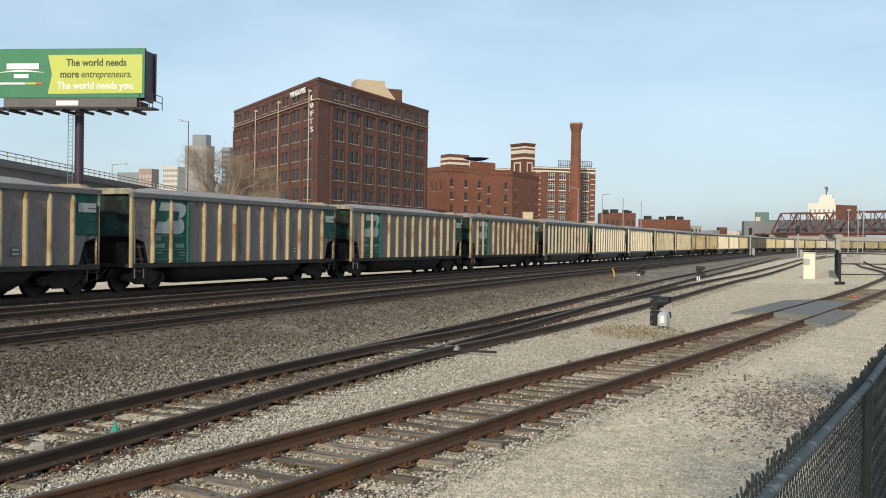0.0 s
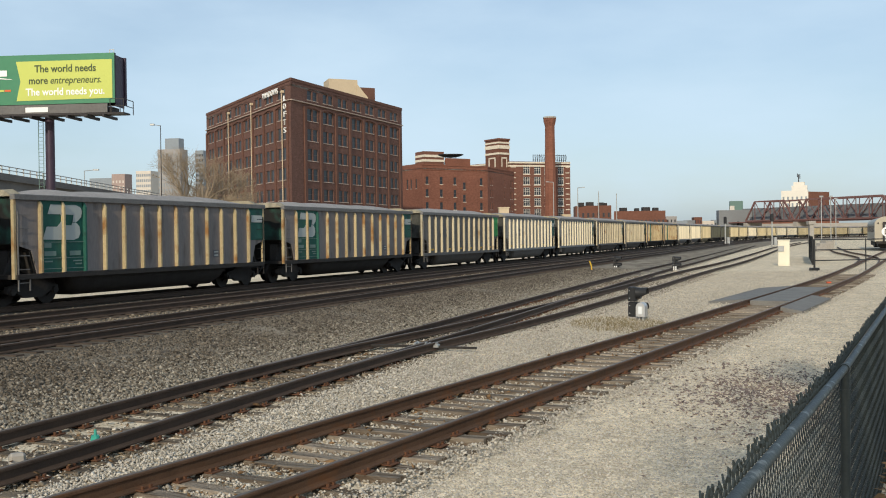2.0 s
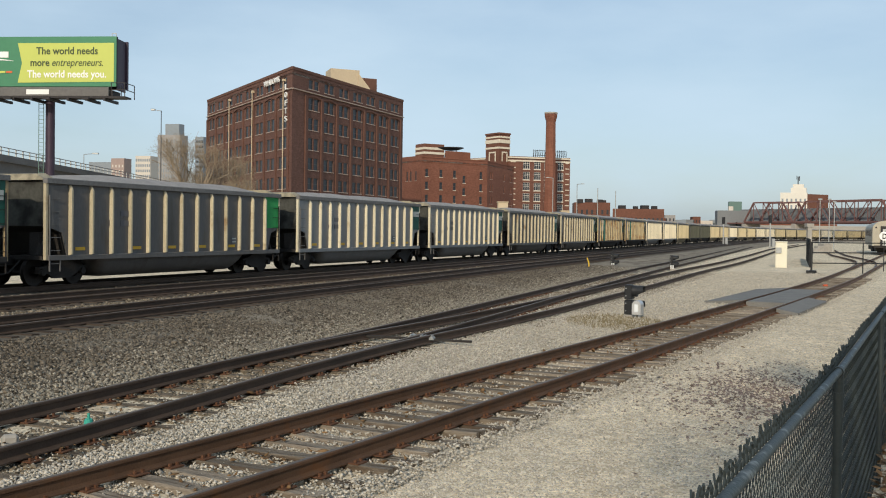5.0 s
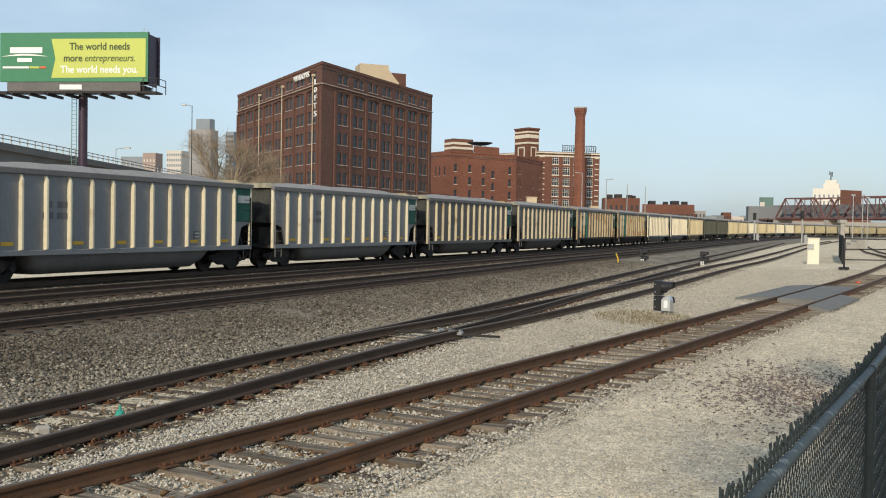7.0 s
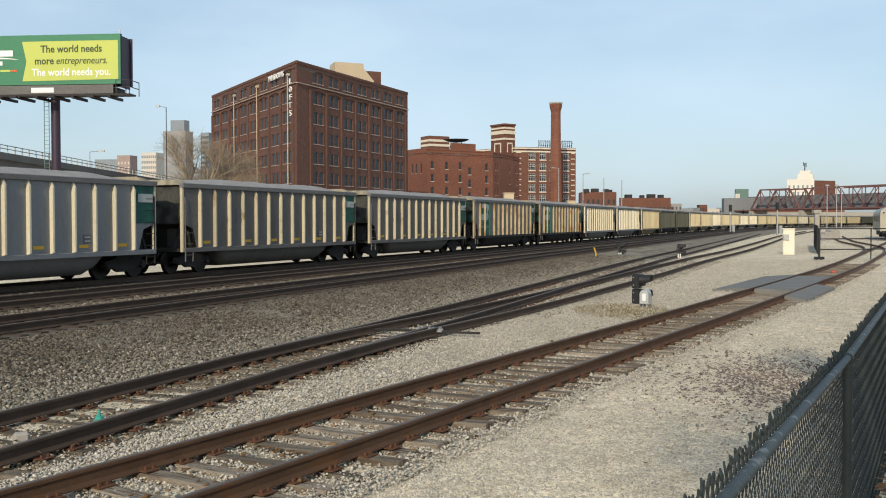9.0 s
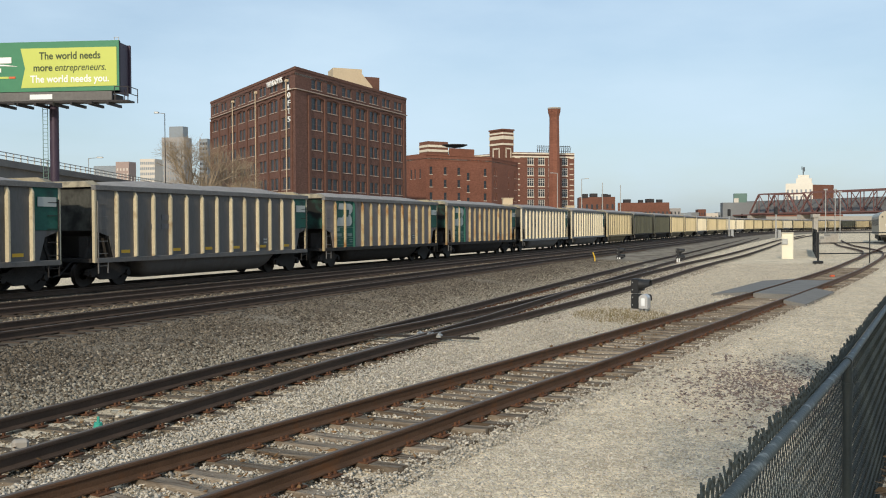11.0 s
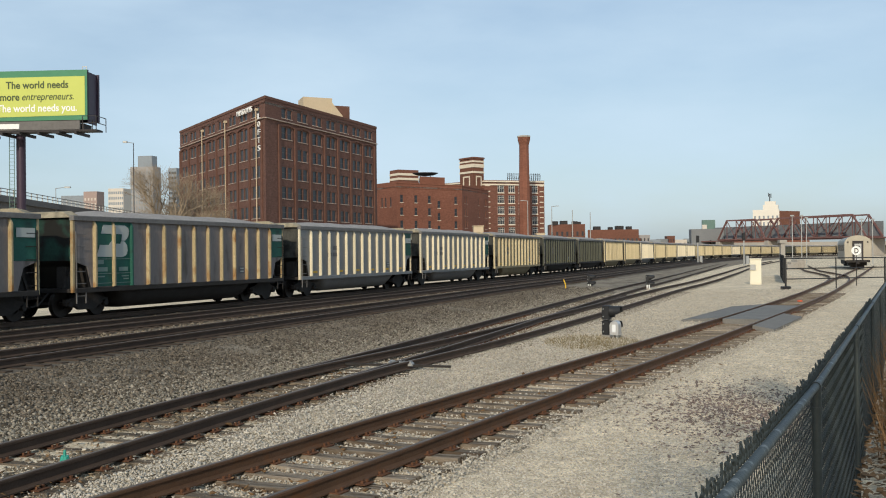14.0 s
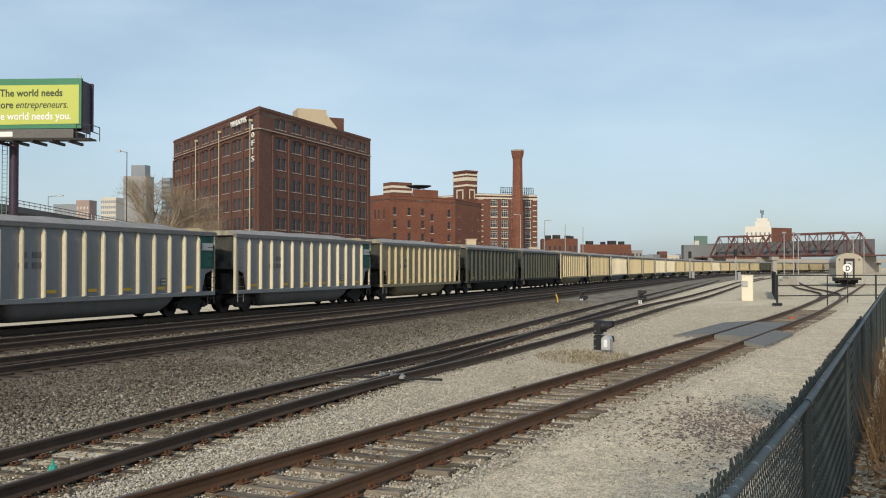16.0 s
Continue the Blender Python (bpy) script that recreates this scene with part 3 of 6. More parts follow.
def stones():
    """Ballast round the yard tracks and on the bank of the main tracks, thinner with distance."""
    rng = np.random.default_rng(7)

    def thinned(n, y0, y1):
        u = rng.uniform(0, 1, n)
        return y0 * (y1 / y0) ** u

    def lie(x, y):
        return np.array([unevenness(float(a), float(b)) for a, b in zip(x, y)]) - 0.057

    # pale ballast from the lead track to the siding and round both
    y = thinned(220000, 6.5, 64)
    left, right = line_x(LEAD, y) - np.interp(y, (20, 30), (0.3, 1.4)), line_x(SIDING, y) + 1.9
    x = left + rng.uniform(0, 1, len(y)) * (right - left)
    d1, d2 = np.abs(x - line_x(LEAD, y)), np.abs(x - line_x(SIDING, y))
    in_tie = (d1 < 1.3) & (rng.uniform(0, 1, len(y)) < np.interp(y, (17, 28), (0.93, 0.45))) | (d2 < 1.3) & (rng.uniform(0, 1, len(y)) < 0.66)
    keep = ~in_tie & ((x < line_x(SIDING, y) + 1.2) | (rng.uniform(0, 1, len(y)) < 0.4))
    x, y = x[keep], y[keep]
    z = rng.uniform(-0.03, 0.015, len(x)) - 0.01
    crib = np.minimum(np.abs(x - line_x(LEAD, y)), np.abs(x - line_x(SIDING, y))) < 1.25
    z[crib] = rng.uniform(-0.055, -0.014, crib.sum())
    scatter("limestone_ballast", "loose pale limestone ballast between the yard tracks", M["stone_pale"], np.stack([x, y, z], -1), 0.0165, seed=2)
    # scattered stones over the open gravel by the fence
    y = thinned(140000, 5.0, 48)
    x = line_x(SIDING, y) + 1.3 + rng.uniform(0, 1, len(y)) ** 1.2 * 9
    keep = x < 0.3 + (y - 1.64) * 0.53
    x, y = x[keep], y[keep]
    scatter("yard_gravel", "small loose stones on the packed yard gravel", M["stone_pale"], np.stack([x, y, lie(x, y)], -1), 0.013, seed=3)
    # thin loose stone over the far gravel, out to the gate and beyond
    y = thinned(36000, 44, 125)
    x = line_x(BRANCH, y) + 1.4 + rng.uniform(0, 1, len(y)) * 17
    keep = np.abs(x - line_x(SIDING, y)) > 1.0
    x, y = x[keep], y[keep]
    scatter("far_gravel", "loose pale gravel round the cabinet and gate", M["stone_pale"], np.stack([x, y, np.full(len(x), -0.065)], -1), 0.018, seed=11)
    # dark chips spilled by the fence
    n = 3000
    x, y = 5.4 + rng.normal(0, 0.85, n), 15.6 + rng.normal(0, 1.7, n)
    x += (y - 15.2) * 0.25
    scatter("stone_chips", "dark oily stone chips spilled on the gravel", M["dark_patch"], np.stack([x, y, lie(x, y) + 0.004], -1), 0.024, flat=0.35, seed=4)
    # dark ballast on the bank
    edge = np.array([on_main(float(k), near_offset(float(k)) + 1.55)[:2] for k in np.arange(-60, 90, 1.0)])
    y = thinned(170000, 8.0, 66)
    xb, xl = np.interp(y, edge[:, 1], edge[:, 0]), line_x(LEAD, y) - 1.25
    u = rng.uniform(0, 1, len(y))
    x = xb + u * (xl - xb)
    z = np.interp((x - xb) * 0.92, (0, 1.3, 3.8, 4.6), (0.25, 0.17, 0.03, -0.02)) + rng.uniform(-0.02, 0.025, len(y))
    pale = u + rng.normal(0, 0.2, len(y)) > 0.74
    bare = rng.uniform(0, 1, len(y)) < 0.06
    pale |= bare & (u > 0.3)
    P = np.stack([x, y, z], -1)
    scatter("bank_ballast", "dark weathered ballast stones on the bank", M["stone_dark"], P[~pale], 0.026, seed=5)
    scatter("bank_foot_stones", "tan stones strewn along the foot of the bank", M["stone_tan"], P[pale], 0.022, seed=6)
    # dirty stone in the cribs of the lead track
    y = thinned(16000, 7.0, 25)
    x = line_x(LEAD, y) + rng.uniform(-1.35, 1.35, len(y))
    scatter("crib_dirt", "brown dirt and small stones between the lead track's ties", M["crib_dirt"], np.stack([x, y, rng.uniform(-0.075, -0.04, len(y))], -1), 0.03, flat=0.4, seed=15)
    # tan stone between the main tracks
    k = rng.uniform(-34, 75, 26000)
    side = np.where(rng.uniform(0, 1, len(k)) < 0.5, 0.25, 0.75) + rng.normal(0, 0.035, len(k))
    P = np.array([on_main(float(a), near_offset(float(a)) * float(b))[:2] for a, b in zip(k, side)])
    scatter("track_side_stones", "brown stones and dry dirt between the main tracks", M["crib_dirt"], np.column_stack([P, np.full(len(k), RAIL_A - 0.185)]), 0.034, seed=9)
    # cobbles on the camera's side of the fence
    n = 5000
    y = 3 + rng.uniform(0, 1, n) * 17
    x = 0.2 + (y - 1.05) * 0.53 + 0.35 + rng.uniform(0, 1, n) * 2.2
    scatter("cobbles", "rounded tan river cobbles along the fence", material("river_cobble", (0.42, 0.36, 0.28), 0.85, vary=0.1, scale=4, fine=30, island=0.35, bump=0.2),
            np.stack([x, y, np.full(n, 0.33)], -1), 0.075, seed=8)
    # dead leaves caught among the ties
    y = thinned(420, 7.0, 26)
    x = np.where(rng.uniform(0, 1, len(y)) < 0.7, line_x(SIDING, y), line_x(LEAD, y)) + rng.normal(0, 0.8, len(y))
    scatter("leaf_litter", "dry orange-brown leaves caught among the ties", M["dead_leaf"], np.stack([x, y, np.full(len(y), 0.03)], -1), 0.032, flat=0.3, seed=14)
    # weeds by the signal
    n = 2200
    a, r = rng.uniform(0, 6.28, n), rng.uniform(0, 1, n) ** 0.6
    sh = Shape()
    for i in range(n):
        px, py = 5.5 + math.cos(a[i]) * r[i] * 1.35, 27.4 + math.sin(a[i]) * r[i] * 2.4
        hgt = 0.02 + 0.06 * rng.uniform()
        dx, dy = rng.normal(0, 0.05), rng.normal(0, 0.05)
        sh.add([(px - 0.008, py, -0.04), (px + 0.008, py, -0.04), (px + dx, py + dy, hgt)], [(0, 1, 2)])
    tagged(new("weeds", sh.mesh("weeds", M["weed"])), "low dry yellowish weeds round the signal", "weeds", kind="stuff")


# ---------------------------------------------------------------- the coal train
CAR = 15.55
RIBS = [-5.94 + 0.973 * k for k in range(13)]


def car_proto(kind, green_front, green_back, label):
    """A bathtub coal gondola on two trucks; x runs along the track, the rail top is z = 0."""
    car = thing("coal_car", None, label, "freight car", "cars of the coal train")
    paint, rib = CAR_PAINT[kind], RIB_PAINT[kind]
    end_paint = M["green_end"] if green_front else M["sooty_end"]
    HL, W, Z0, Z1 = 7.03, 1.52, 1.02, 3.42
    # sides
    for side in (-1, 1):
        sh = Shape()
        cut = [(-HL + 1.0, Z0), (HL - 0.95, Z0), (HL - 0.7, 1.75), (HL - 0.06, 1.95), (HL - 0.06, Z1), (-HL + 0.06, Z1), (-HL + 0.06, 1.95), (-HL + 0.75, 1.75)]
        sh.sweep([[(a, side * (W - 0.05), b) for a, b in cut], [(a, side * W, b) for a, b in cut]][::side])
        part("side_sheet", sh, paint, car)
        y = side * (W + 0.02)
        for a, b, flag, mat in ((RIBS[0], RIBS[2], green_front, M["bn_green"]), (RIBS[-1] + 0.05, HL - 0.05, green_back, M[green_back] if green_back else paint)):
            if flag:
                part("green_panel", Shape().box(a, b, min(y, y - side * 0.05), max(y, y - side * 0.05), Z0 + 0.02 if a < 0 else 1.97, Z1 - 0.02), mat, car, "faded green painted side panel")
        sec = [(-0.05, 0.0, -0.02), (0.05, 0.0, -0.02), (0.036, 0.13, 0.02), (-0.036, 0.13, 0.02)]
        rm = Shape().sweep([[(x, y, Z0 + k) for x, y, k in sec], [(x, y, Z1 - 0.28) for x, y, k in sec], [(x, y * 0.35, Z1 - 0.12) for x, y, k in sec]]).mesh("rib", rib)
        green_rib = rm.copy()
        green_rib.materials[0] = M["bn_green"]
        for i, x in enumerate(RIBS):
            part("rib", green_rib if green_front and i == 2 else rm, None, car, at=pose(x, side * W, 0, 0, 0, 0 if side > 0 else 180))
        # corner posts and ladders
        for e in (-1, 1):
            part("corner_post", Shape().box(-0.06, 0.06, -0.06, 0.06, Z0 - 0.15, Z1 - 0.05, 0.015), rib, car, at=pose(e * (HL - 0.08), side * (W - 0.03), 0))
            lad = Shape()
            for k in range(6):
                lad.bar((e * (HL - 0.16), side * (W + 0.06), 0.75 + k * 0.42), (e * (HL - 0.62), side * (W + 0.06), 0.75 + k * 0.42), 0.022)
            for q in (0.16, 0.62):
                lad.bar((e * (HL - q), side * (W + 0.06), 0.5), (e * (HL - q), side * (W + 0.06), 2.95 if q < 0.3 else 1.0), 0.035)
            part("ladder", lad, M["chord"] if e < 0 else M["under"], car)
        part("top_chord", Shape().box(-HL, HL, min(side * (W + 0.1), side * (W - 0.1)), max(side * (W + 0.1), side * (W - 0.1)), Z1 - 0.1, Z1 + 0.07, 0.02), M["chord"], car)
        part("side_sill", Shape().box(-HL + 0.1, HL - 0.1, min(side * (W + 0.09), side * (W - 0.12)), max(side * (W + 0.09), side * (W - 0.12)), Z0 - 0.16, Z0, 0.02), M["under"] if kind in ("bn", "dark") else paint, car)
    # end sheets, set in behind the end platforms
    for e, mat in ((-1, end_paint), (1, M["sooty_end"])):
        xe = e * (HL - 0.5)
        ends = [[(e * (HL - 1.0) + d, y, Z0) for y in (-W + 0.06, W - 0.06) for d in (0, e * 0.05)], [(e * (HL - 0.75) + d, y, 1.75) for y in (-W + 0.06, W - 0.06) for d in (0, e * 0.05)],
                [(e * (HL - 0.2) + d, y, 1.95) for y in (-W + 0.06, W - 0.06) for d in (0, e * 0.05)], [(e * (HL - 0.2) + d, y, Z1 - 0.02) for y in (-W + 0.06, W - 0.06) for d in (0, e * 0.05)]]
        ends = [[r[0], r[1], r[3], r[2]] for r in ends]
        # the slope's shaded underside, its darkness given by the near-black underframe colour
        part("end_slope", Shape().sweep(ends[:3]), M["under"], car, "sloping end sheet coloured black for the shade below it")
        part("end_sheet", Shape().sweep(ends[2:]), mat, car)
        hood = Shape().add([(e * HL, -W, Z1), (e * HL, W, Z1), (xe, W, Z1 + 0.02), (xe, -W, Z1 + 0.02), (e * (HL - 0.1), -W * 0.7, Z1 + 0.2), (e * (HL - 0.1), W * 0.7, Z1 + 0.2),
                            (xe, W * 0.7, Z1 + 0.24), (xe, -W * 0.7, Z1 + 0.24)],
                           [(0, 1, 2, 3), (4, 7, 6, 5), (0, 4, 5, 1), (1, 5, 6, 2), (2, 6, 7, 3), (3, 7, 4, 0)])
        part("end_hood", hood, M["hood"], car)
        part("end_platform", Shape().box(min(e * HL, xe), max(e * HL, xe), -W + 0.1, W - 0.1, Z0 - 0.15, Z0 - 0.02), M["under"], car)
        for side in (-1, 1):
            brace = Shape()
            brace.bar((xe, side * 1.1, 1.9), (e * (HL - 0.1), side * 1.1, 1.0), 0.1)
            brace.box(min(xe, xe + e * 0.3), max(xe, xe + e * 0.3), side * 0.9 - 0.2, side * 0.9 + 0.2, Z0, 1.75)
            part("end_brace", brace, M["under"], car)
        coupler = Shape().box(min(e * (HL - 0.6), e * 7.7), max(e * (HL - 0.6), e * 7.7), -0.11, 0.11, 0.72, 0.98, 0.03)
        coupler.box(min(e * 7.5, e * 7.76), max(e * 7.5, e * 7.76), -0.17, 0.17, 0.68, 1.02, 0.03)
        part("coupler", coupler, M["under"], car)
        hose = Shape().tube((e * 7.0, -0.5, 0.85), (e * 7.45, -0.45, 0.45), 0.03, n=6).tube((e * 7.45, -0.45, 0.45), (e * 7.75, -0.4, 0.4), 0.03, n=6)
        part("brake_hose", hose, M["under"], car)
    # tub
    rings = []
    for x, zb in ((-4.5, 1.0), (-4.4, 0.66), (-4.2, 0.40), (-3.8, 0.22), (3.8, 0.22), (4.2, 0.40), (4.4, 0.66), (4.5, 1.0)):
        top, k = 1.0, (1.0 - zb)
        sec = [(-1.42, top)] + [(-1.42 + 0.62 * (1 - math.cos(a)), top - k * math.sin(a)) for a in np.linspace(0.2, math.pi / 2, 6)]
        sec += [(-y, z) for y, z in reversed(sec)]
        rings.append([(x, y, z) for y, z in sec])
    part("tub", Shape().sweep(rings), M["under"] if kind in ("bn", "dark") else paint, car, "rounded tub belly", smooth=True)
    part("centre_sill", Shape().box(-6.9, 6.9, -0.2, 0.2, 0.66, 1.0), M["under"], car)
    # load
    rnd = random.Random(len(label))
    nx, ny = 40, 9
    v, f = [], []
    for i in range(nx):
        for j in range(ny):
            u, w = i / (nx - 1), j / (ny - 1) * 2 - 1
            x = -HL + 0.5 + u * (2 * HL - 0.9)
            edge = min(1, 6 * min(u, 1 - u))
            z = Z1 + 0.04 + 0.30 * (1 - w * w) ** 0.6 * edge + 0.07 * noise.noise((x * 0.8, w, rnd.random() * 0 + len(label))) * edge * (1 - abs(w) ** 3)
            v.append((x, w * (W - 0.04), z))
    f = [(i * ny + j, (i + 1) * ny + j, (i + 1) * ny + j + 1, i * ny + j + 1) for i in range(nx - 1) for j in range(ny - 1)]
    part("coal_load", Shape().add(v, f), M["coal"], car, "heaped grey dusty coal load", smooth=True)
    # trucks
    for e in (-1, 1):
        xt = e * 5.82
        for side in (-1, 1):
            y = side * 1.05
            fr = Shape()
            prof = [(-1.05, 0.42), (-1.05, 0.62), (-0.7, 0.68), (-0.3, 0.86), (0.3, 0.86), (0.7, 0.68), (1.05, 0.62), (1.05, 0.42), (0.75, 0.45), (0.35, 0.25), (-0.35, 0.25), (-0.75, 0.45)]
            fr.sweep([[(xt + a, y - 0.08, b) for a, b in prof], [(xt + a, y + 0.08, b) for a, b in prof]])
            for q in (-0.2, -0.07, 0.07, 0.2):
                fr.tube((xt + q, y + side * 0.02, 0.34), (xt + q, y + side * 0.02, 0.7), 0.05, n=7)
            for q in (-0.89, 0.89):
                fr.tube((xt + q, y, 0.46), (xt + q, y + side * 0.16, 0.46), 0.11, n=9)
            part("truck_frame", fr, M["under"], car)
        part("bolster", Shape().box(xt - 0.22, xt + 0.22, -1.1, 1.1, 0.5, 0.74, 0.03), M["under"], car)
        for q in (-0.89, 0.89):
            ws = Shape()
            for side in (-1, 1):
                y0 = side * 0.72
                prof = [(0.0, 0.0, 0.20), (0.0, 0.05, 0.20), (0.03, 0.06, 0.38), (0.0, 0.065, 0.42), (0.0, 0.065, 0.455), (0.0, -0.04, 0.46), (0, -0.06, 0.485), (0, -0.07, 0.48), (0, -0.06, 0.4), (0, 0.0, 0.36)]
                rings = [[(r * math.cos(t), y0 + side * dy, r * math.sin(t)) for t in np.linspace(0, 2 * math.pi, 20, endpoint=False)] for _, dy, r in prof]
                ws.sweep(rings)
            ws.tube((0, -0.95, 0), (0, 0.95, 0), 0.085, n=8)
            part("wheelset", ws, M["wheel"], car, at=pose(xt + q, 0, 0.46))
    # stencils as plain bars
    y = -W - 0.012

    def stencil(x, z, w, h, mat, deep=0.0):
        part("stencil", Shape().box(x, x + w, y - 0.004 - deep, y + 0.004 - deep, z, z + h), mat, car)

    if green_front:
        emblem = Shape()
        yy = y - 0.03
        x0, z0 = RIBS[0] + 0.1, 2.06

        def bit(pts):
            n = len(pts)
            emblem.add([(x0 + a * 1.75, yy, z0 + b * 1.14) for a, b in pts] + [(x0 + a * 1.75, yy + 0.006, z0 + b * 1.14) for a, b in pts],
                       [tuple(range(n)), tuple(range(2 * n - 1, n - 1, -1))] + [(i, n + i, n + (i + 1) % n, (i + 1) % n) for i in range(n)])
        bit([(0.13, 0.73), (0.44, 0.73), (0.50, 0.62), (0.58, 0.73), (0.78, 0.72), (0.75, 0.52), (0.86, 0.52), (0.97, 0.65), (1.0, 0.82), (0.97, 0.93), (0.85, 1.0), (0.2, 1.0)])
        bit([(0.0, 0.02), (0.78, 0.0), (0.90, 0.06), (0.95, 0.2), (0.93, 0.38), (0.84, 0.5), (0.74, 0.5), (0.72, 0.42), (0.56, 0.42), (0.5, 0.58), (0.36, 0.38), (0.1, 0.38)])
        part("emblem", emblem, M["mark"], car, "white geometric emblem on the green panel")
        for k, (a, w) in enumerate(((1.25, 0.3), (1.25, 0.5), (2.35, 0.5))):
            stencil(-HL + a, 1.82 if k == 0 else 1.56, w, 0.15, M["mark_dim"], 0.03)
        for z in (1.99, 1.48, 1.14):
            stencil(RIBS[0] + 0.06, z, 1.85, 0.02, M["mark_dim"], 0.03)
        for a, w, z in ((1.25, 0.35, 1.36), (2.5, 0.4, 1.36), (2.6, 0.3, 1.26)):
            stencil(-HL + a, z, w, 0.045, M["mark_dim"], 0.03)
    else:
        for a, w, z in ((3.0, 0.32, 2.32), (3.55, 0.4, 2.32), (2.95, 0.42, 1.98), (3.55, 0.5, 1.98)):
            stencil(-HL + a, z, w, 0.2, M["mark_dark"])
        for a in (1.35, 4.2, 6.2, 8.1, 10.1, 12.0):
            stencil(-HL + a, 1.16, 0.45, 0.11, M["reflector"])
    stencil(HL - 3.75, 1.3, 0.36, 0.3, M["mark_dark"])
    for k in range(2):
        stencil(HL - 3.7, 1.36 + k * 0.13, 0.26, 0.05, M["mark"], 0.005)
    if green_back == "bn_green":
        part("stencil", Shape().box(HL - 1.05, HL - 0.25, y - 0.05, y - 0.03, 2.72, 3.02), M["mark"], car)
    return car


def build_train():
    """The string of cars, near end first."""
    protos = {
        "B": car_proto("bn", True, "bn_green", "grey coal gondola with green painted panels, cream rusty ribs, loaded"),
        "A": car_proto("alu", False, "bn_green", "dull aluminium coal gondola with pale ribs and green end panel, loaded"),
        "G": car_proto("grey", False, "bright_green", "sooty grey coal gondola with ochre ribs and bright green end panel"),
        "E": car_proto("grey", False, "bn_green", "sooty grey coal gondola with ochre ribs and dark green end, loaded"),
        "T": car_proto("tan", False, "", "dusty tan coal gondola with tan ribs, loaded"),
        "D": car_proto("dark", False, "", "dark green-black coal gondola with dark ribs, loaded"),
    }
    order = "BB" + "BBBGAAEEBBAATDDTTATTAATTTTATTTTDTTTTAT"
    first = -2
    cars = []
    used = set()
    for i, k in enumerate(order):
        p = protos[k]
        c = p if k not in used else copy_thing(p, Matrix())
        used.add(k)
        cars.append((first + i, c))
    for k, p in protos.items():
        if k not in used:
            for o in list(p.children_recursive) + [p]:
                bpy.data.objects.remove(o)
    return cars


def train_shift(t):
    return 9.784 * t + 0.0163 * t * t


def car_pose(i, t):
    s = (i + 0.5) * CAR - 0.075 - train_shift(t)
    s0 = min(max(s, -228.0), 438.0)
    x, y, h = on_main(s0)
    d = s - s0
    return pose(x + d * math.sin(h), y + d * math.cos(h), RAIL_A, 0, 0, 90 - math.degrees(h))


# ---------------------------------------------------------------- buildings
def face_frame(a, b):
    """Pose whose x runs from a to b along a wall's foot, z up, and y into the building."""
    d = Vector((b[0] - a[0], b[1] - a[1], 0))
    return Matrix.Translation((a[0], a[1], 0)) @ pose(0, 0, 0, 0, 0, math.degrees(math.atan2(d.y, d.x))), d.length


def wall_face(building, a, b, z0, z1, holes, mat, depth=0.35, name="wall"):
    """A wall from a to b (seen from outside, left to right) with real openings and reveals."""
    m, width = face_frame(a, b)
    xs = sorted({0.0, width, *[round(h[0], 3) for h in holes], *[round(h[1], 3) for h in holes]})
    zs = sorted({z0, z1, *[round(h[2], 3) for h in holes], *[round(h[3], 3) for h in holes]})
    boxes = [tuple(round(q, 3) for q in h) for h in holes]
    sh = Shape()
    for i in range(len(xs) - 1):
        for j in range(len(zs) - 1):
            cx, cz = (xs[i] + xs[i + 1]) / 2, (zs[j] + zs[j + 1]) / 2
            if any(h[0] < cx < h[1] and h[2] < cz < h[3] for h in boxes):
                continue
            sh.add([(xs[i], 0, zs[j]), (xs[i + 1], 0, zs[j]), (xs[i + 1], 0, zs[j + 1]), (xs[i], 0, zs[j + 1])], [(0, 1, 2, 3)])
    for x0, x1, a0, a1 in boxes:
        c = [(x0, a0), (x1, a0), (x1, a1), (x0, a1)]
        for k in range(4):
            p, q = c[k], c[(k + 1) % 4]
            sh.add([(p[0], 0, p[1]), (q[0], 0, q[1]), (q[0], depth, q[1]), (p[0], depth, p[1])], [(3, 2, 1, 0)])
    me = sh.mesh(name, mat)
    uv = me.uv_layers.new(name="UVMap")
    for poly in me.polygons:
        for li in poly.loop_indices:
            co = me.vertices[me.loops[li].vertex_index].co
            uv.data[li].uv = (co.x + co.y, co.z)
    return part(name, me, mat, building, at=m), m, width


def window_meshes(w, h, frame_mat, sill_mat, mid=True, sill=0.14, t=0.07):
    """Frame, pane and sill of one window, foot at z = 0, outer wall face at y = 0."""
    fr = Shape()
    for x0, x1, z0, z1 in ((0, t, 0, h), (w - t, w, 0, h), (t, w - t, 0, t), (t, w - t, h - t, h)):
        fr.box(x0, x1, 0.16, 0.24, z0, z1)
    if mid:
        fr.box(t, w - t, 0.17, 0.23, h * 0.5 - 0.04, h * 0.5 + 0.04)
    gl = Shape().box(t, w - t, 0.2, 0.215, t, h - t)
    sl = Shape().box(-0.12, w + 0.12, -0.10, 0.15, -sill, 0.0, 0.02)
    return fr.mesh("window_frame", frame_mat), gl.mesh("pane", M["glass"]), sl.mesh("sill", sill_mat)


def put_windows(building, wall_m, holes, meshes):
    for x0, x1, z0, z1 in holes:
        w = part("window", meshes[0], None, building, at=wall_m @ Matrix.Translation((x0, 0, z0)))
        part("pane", meshes[1], None, w)
        part("sill", meshes[2], None, w)


def roof_slab(building, outline, z, mat, thick=0.4):
    return part("roof", Shape().prism(outline, z - thick, z), mat, building)


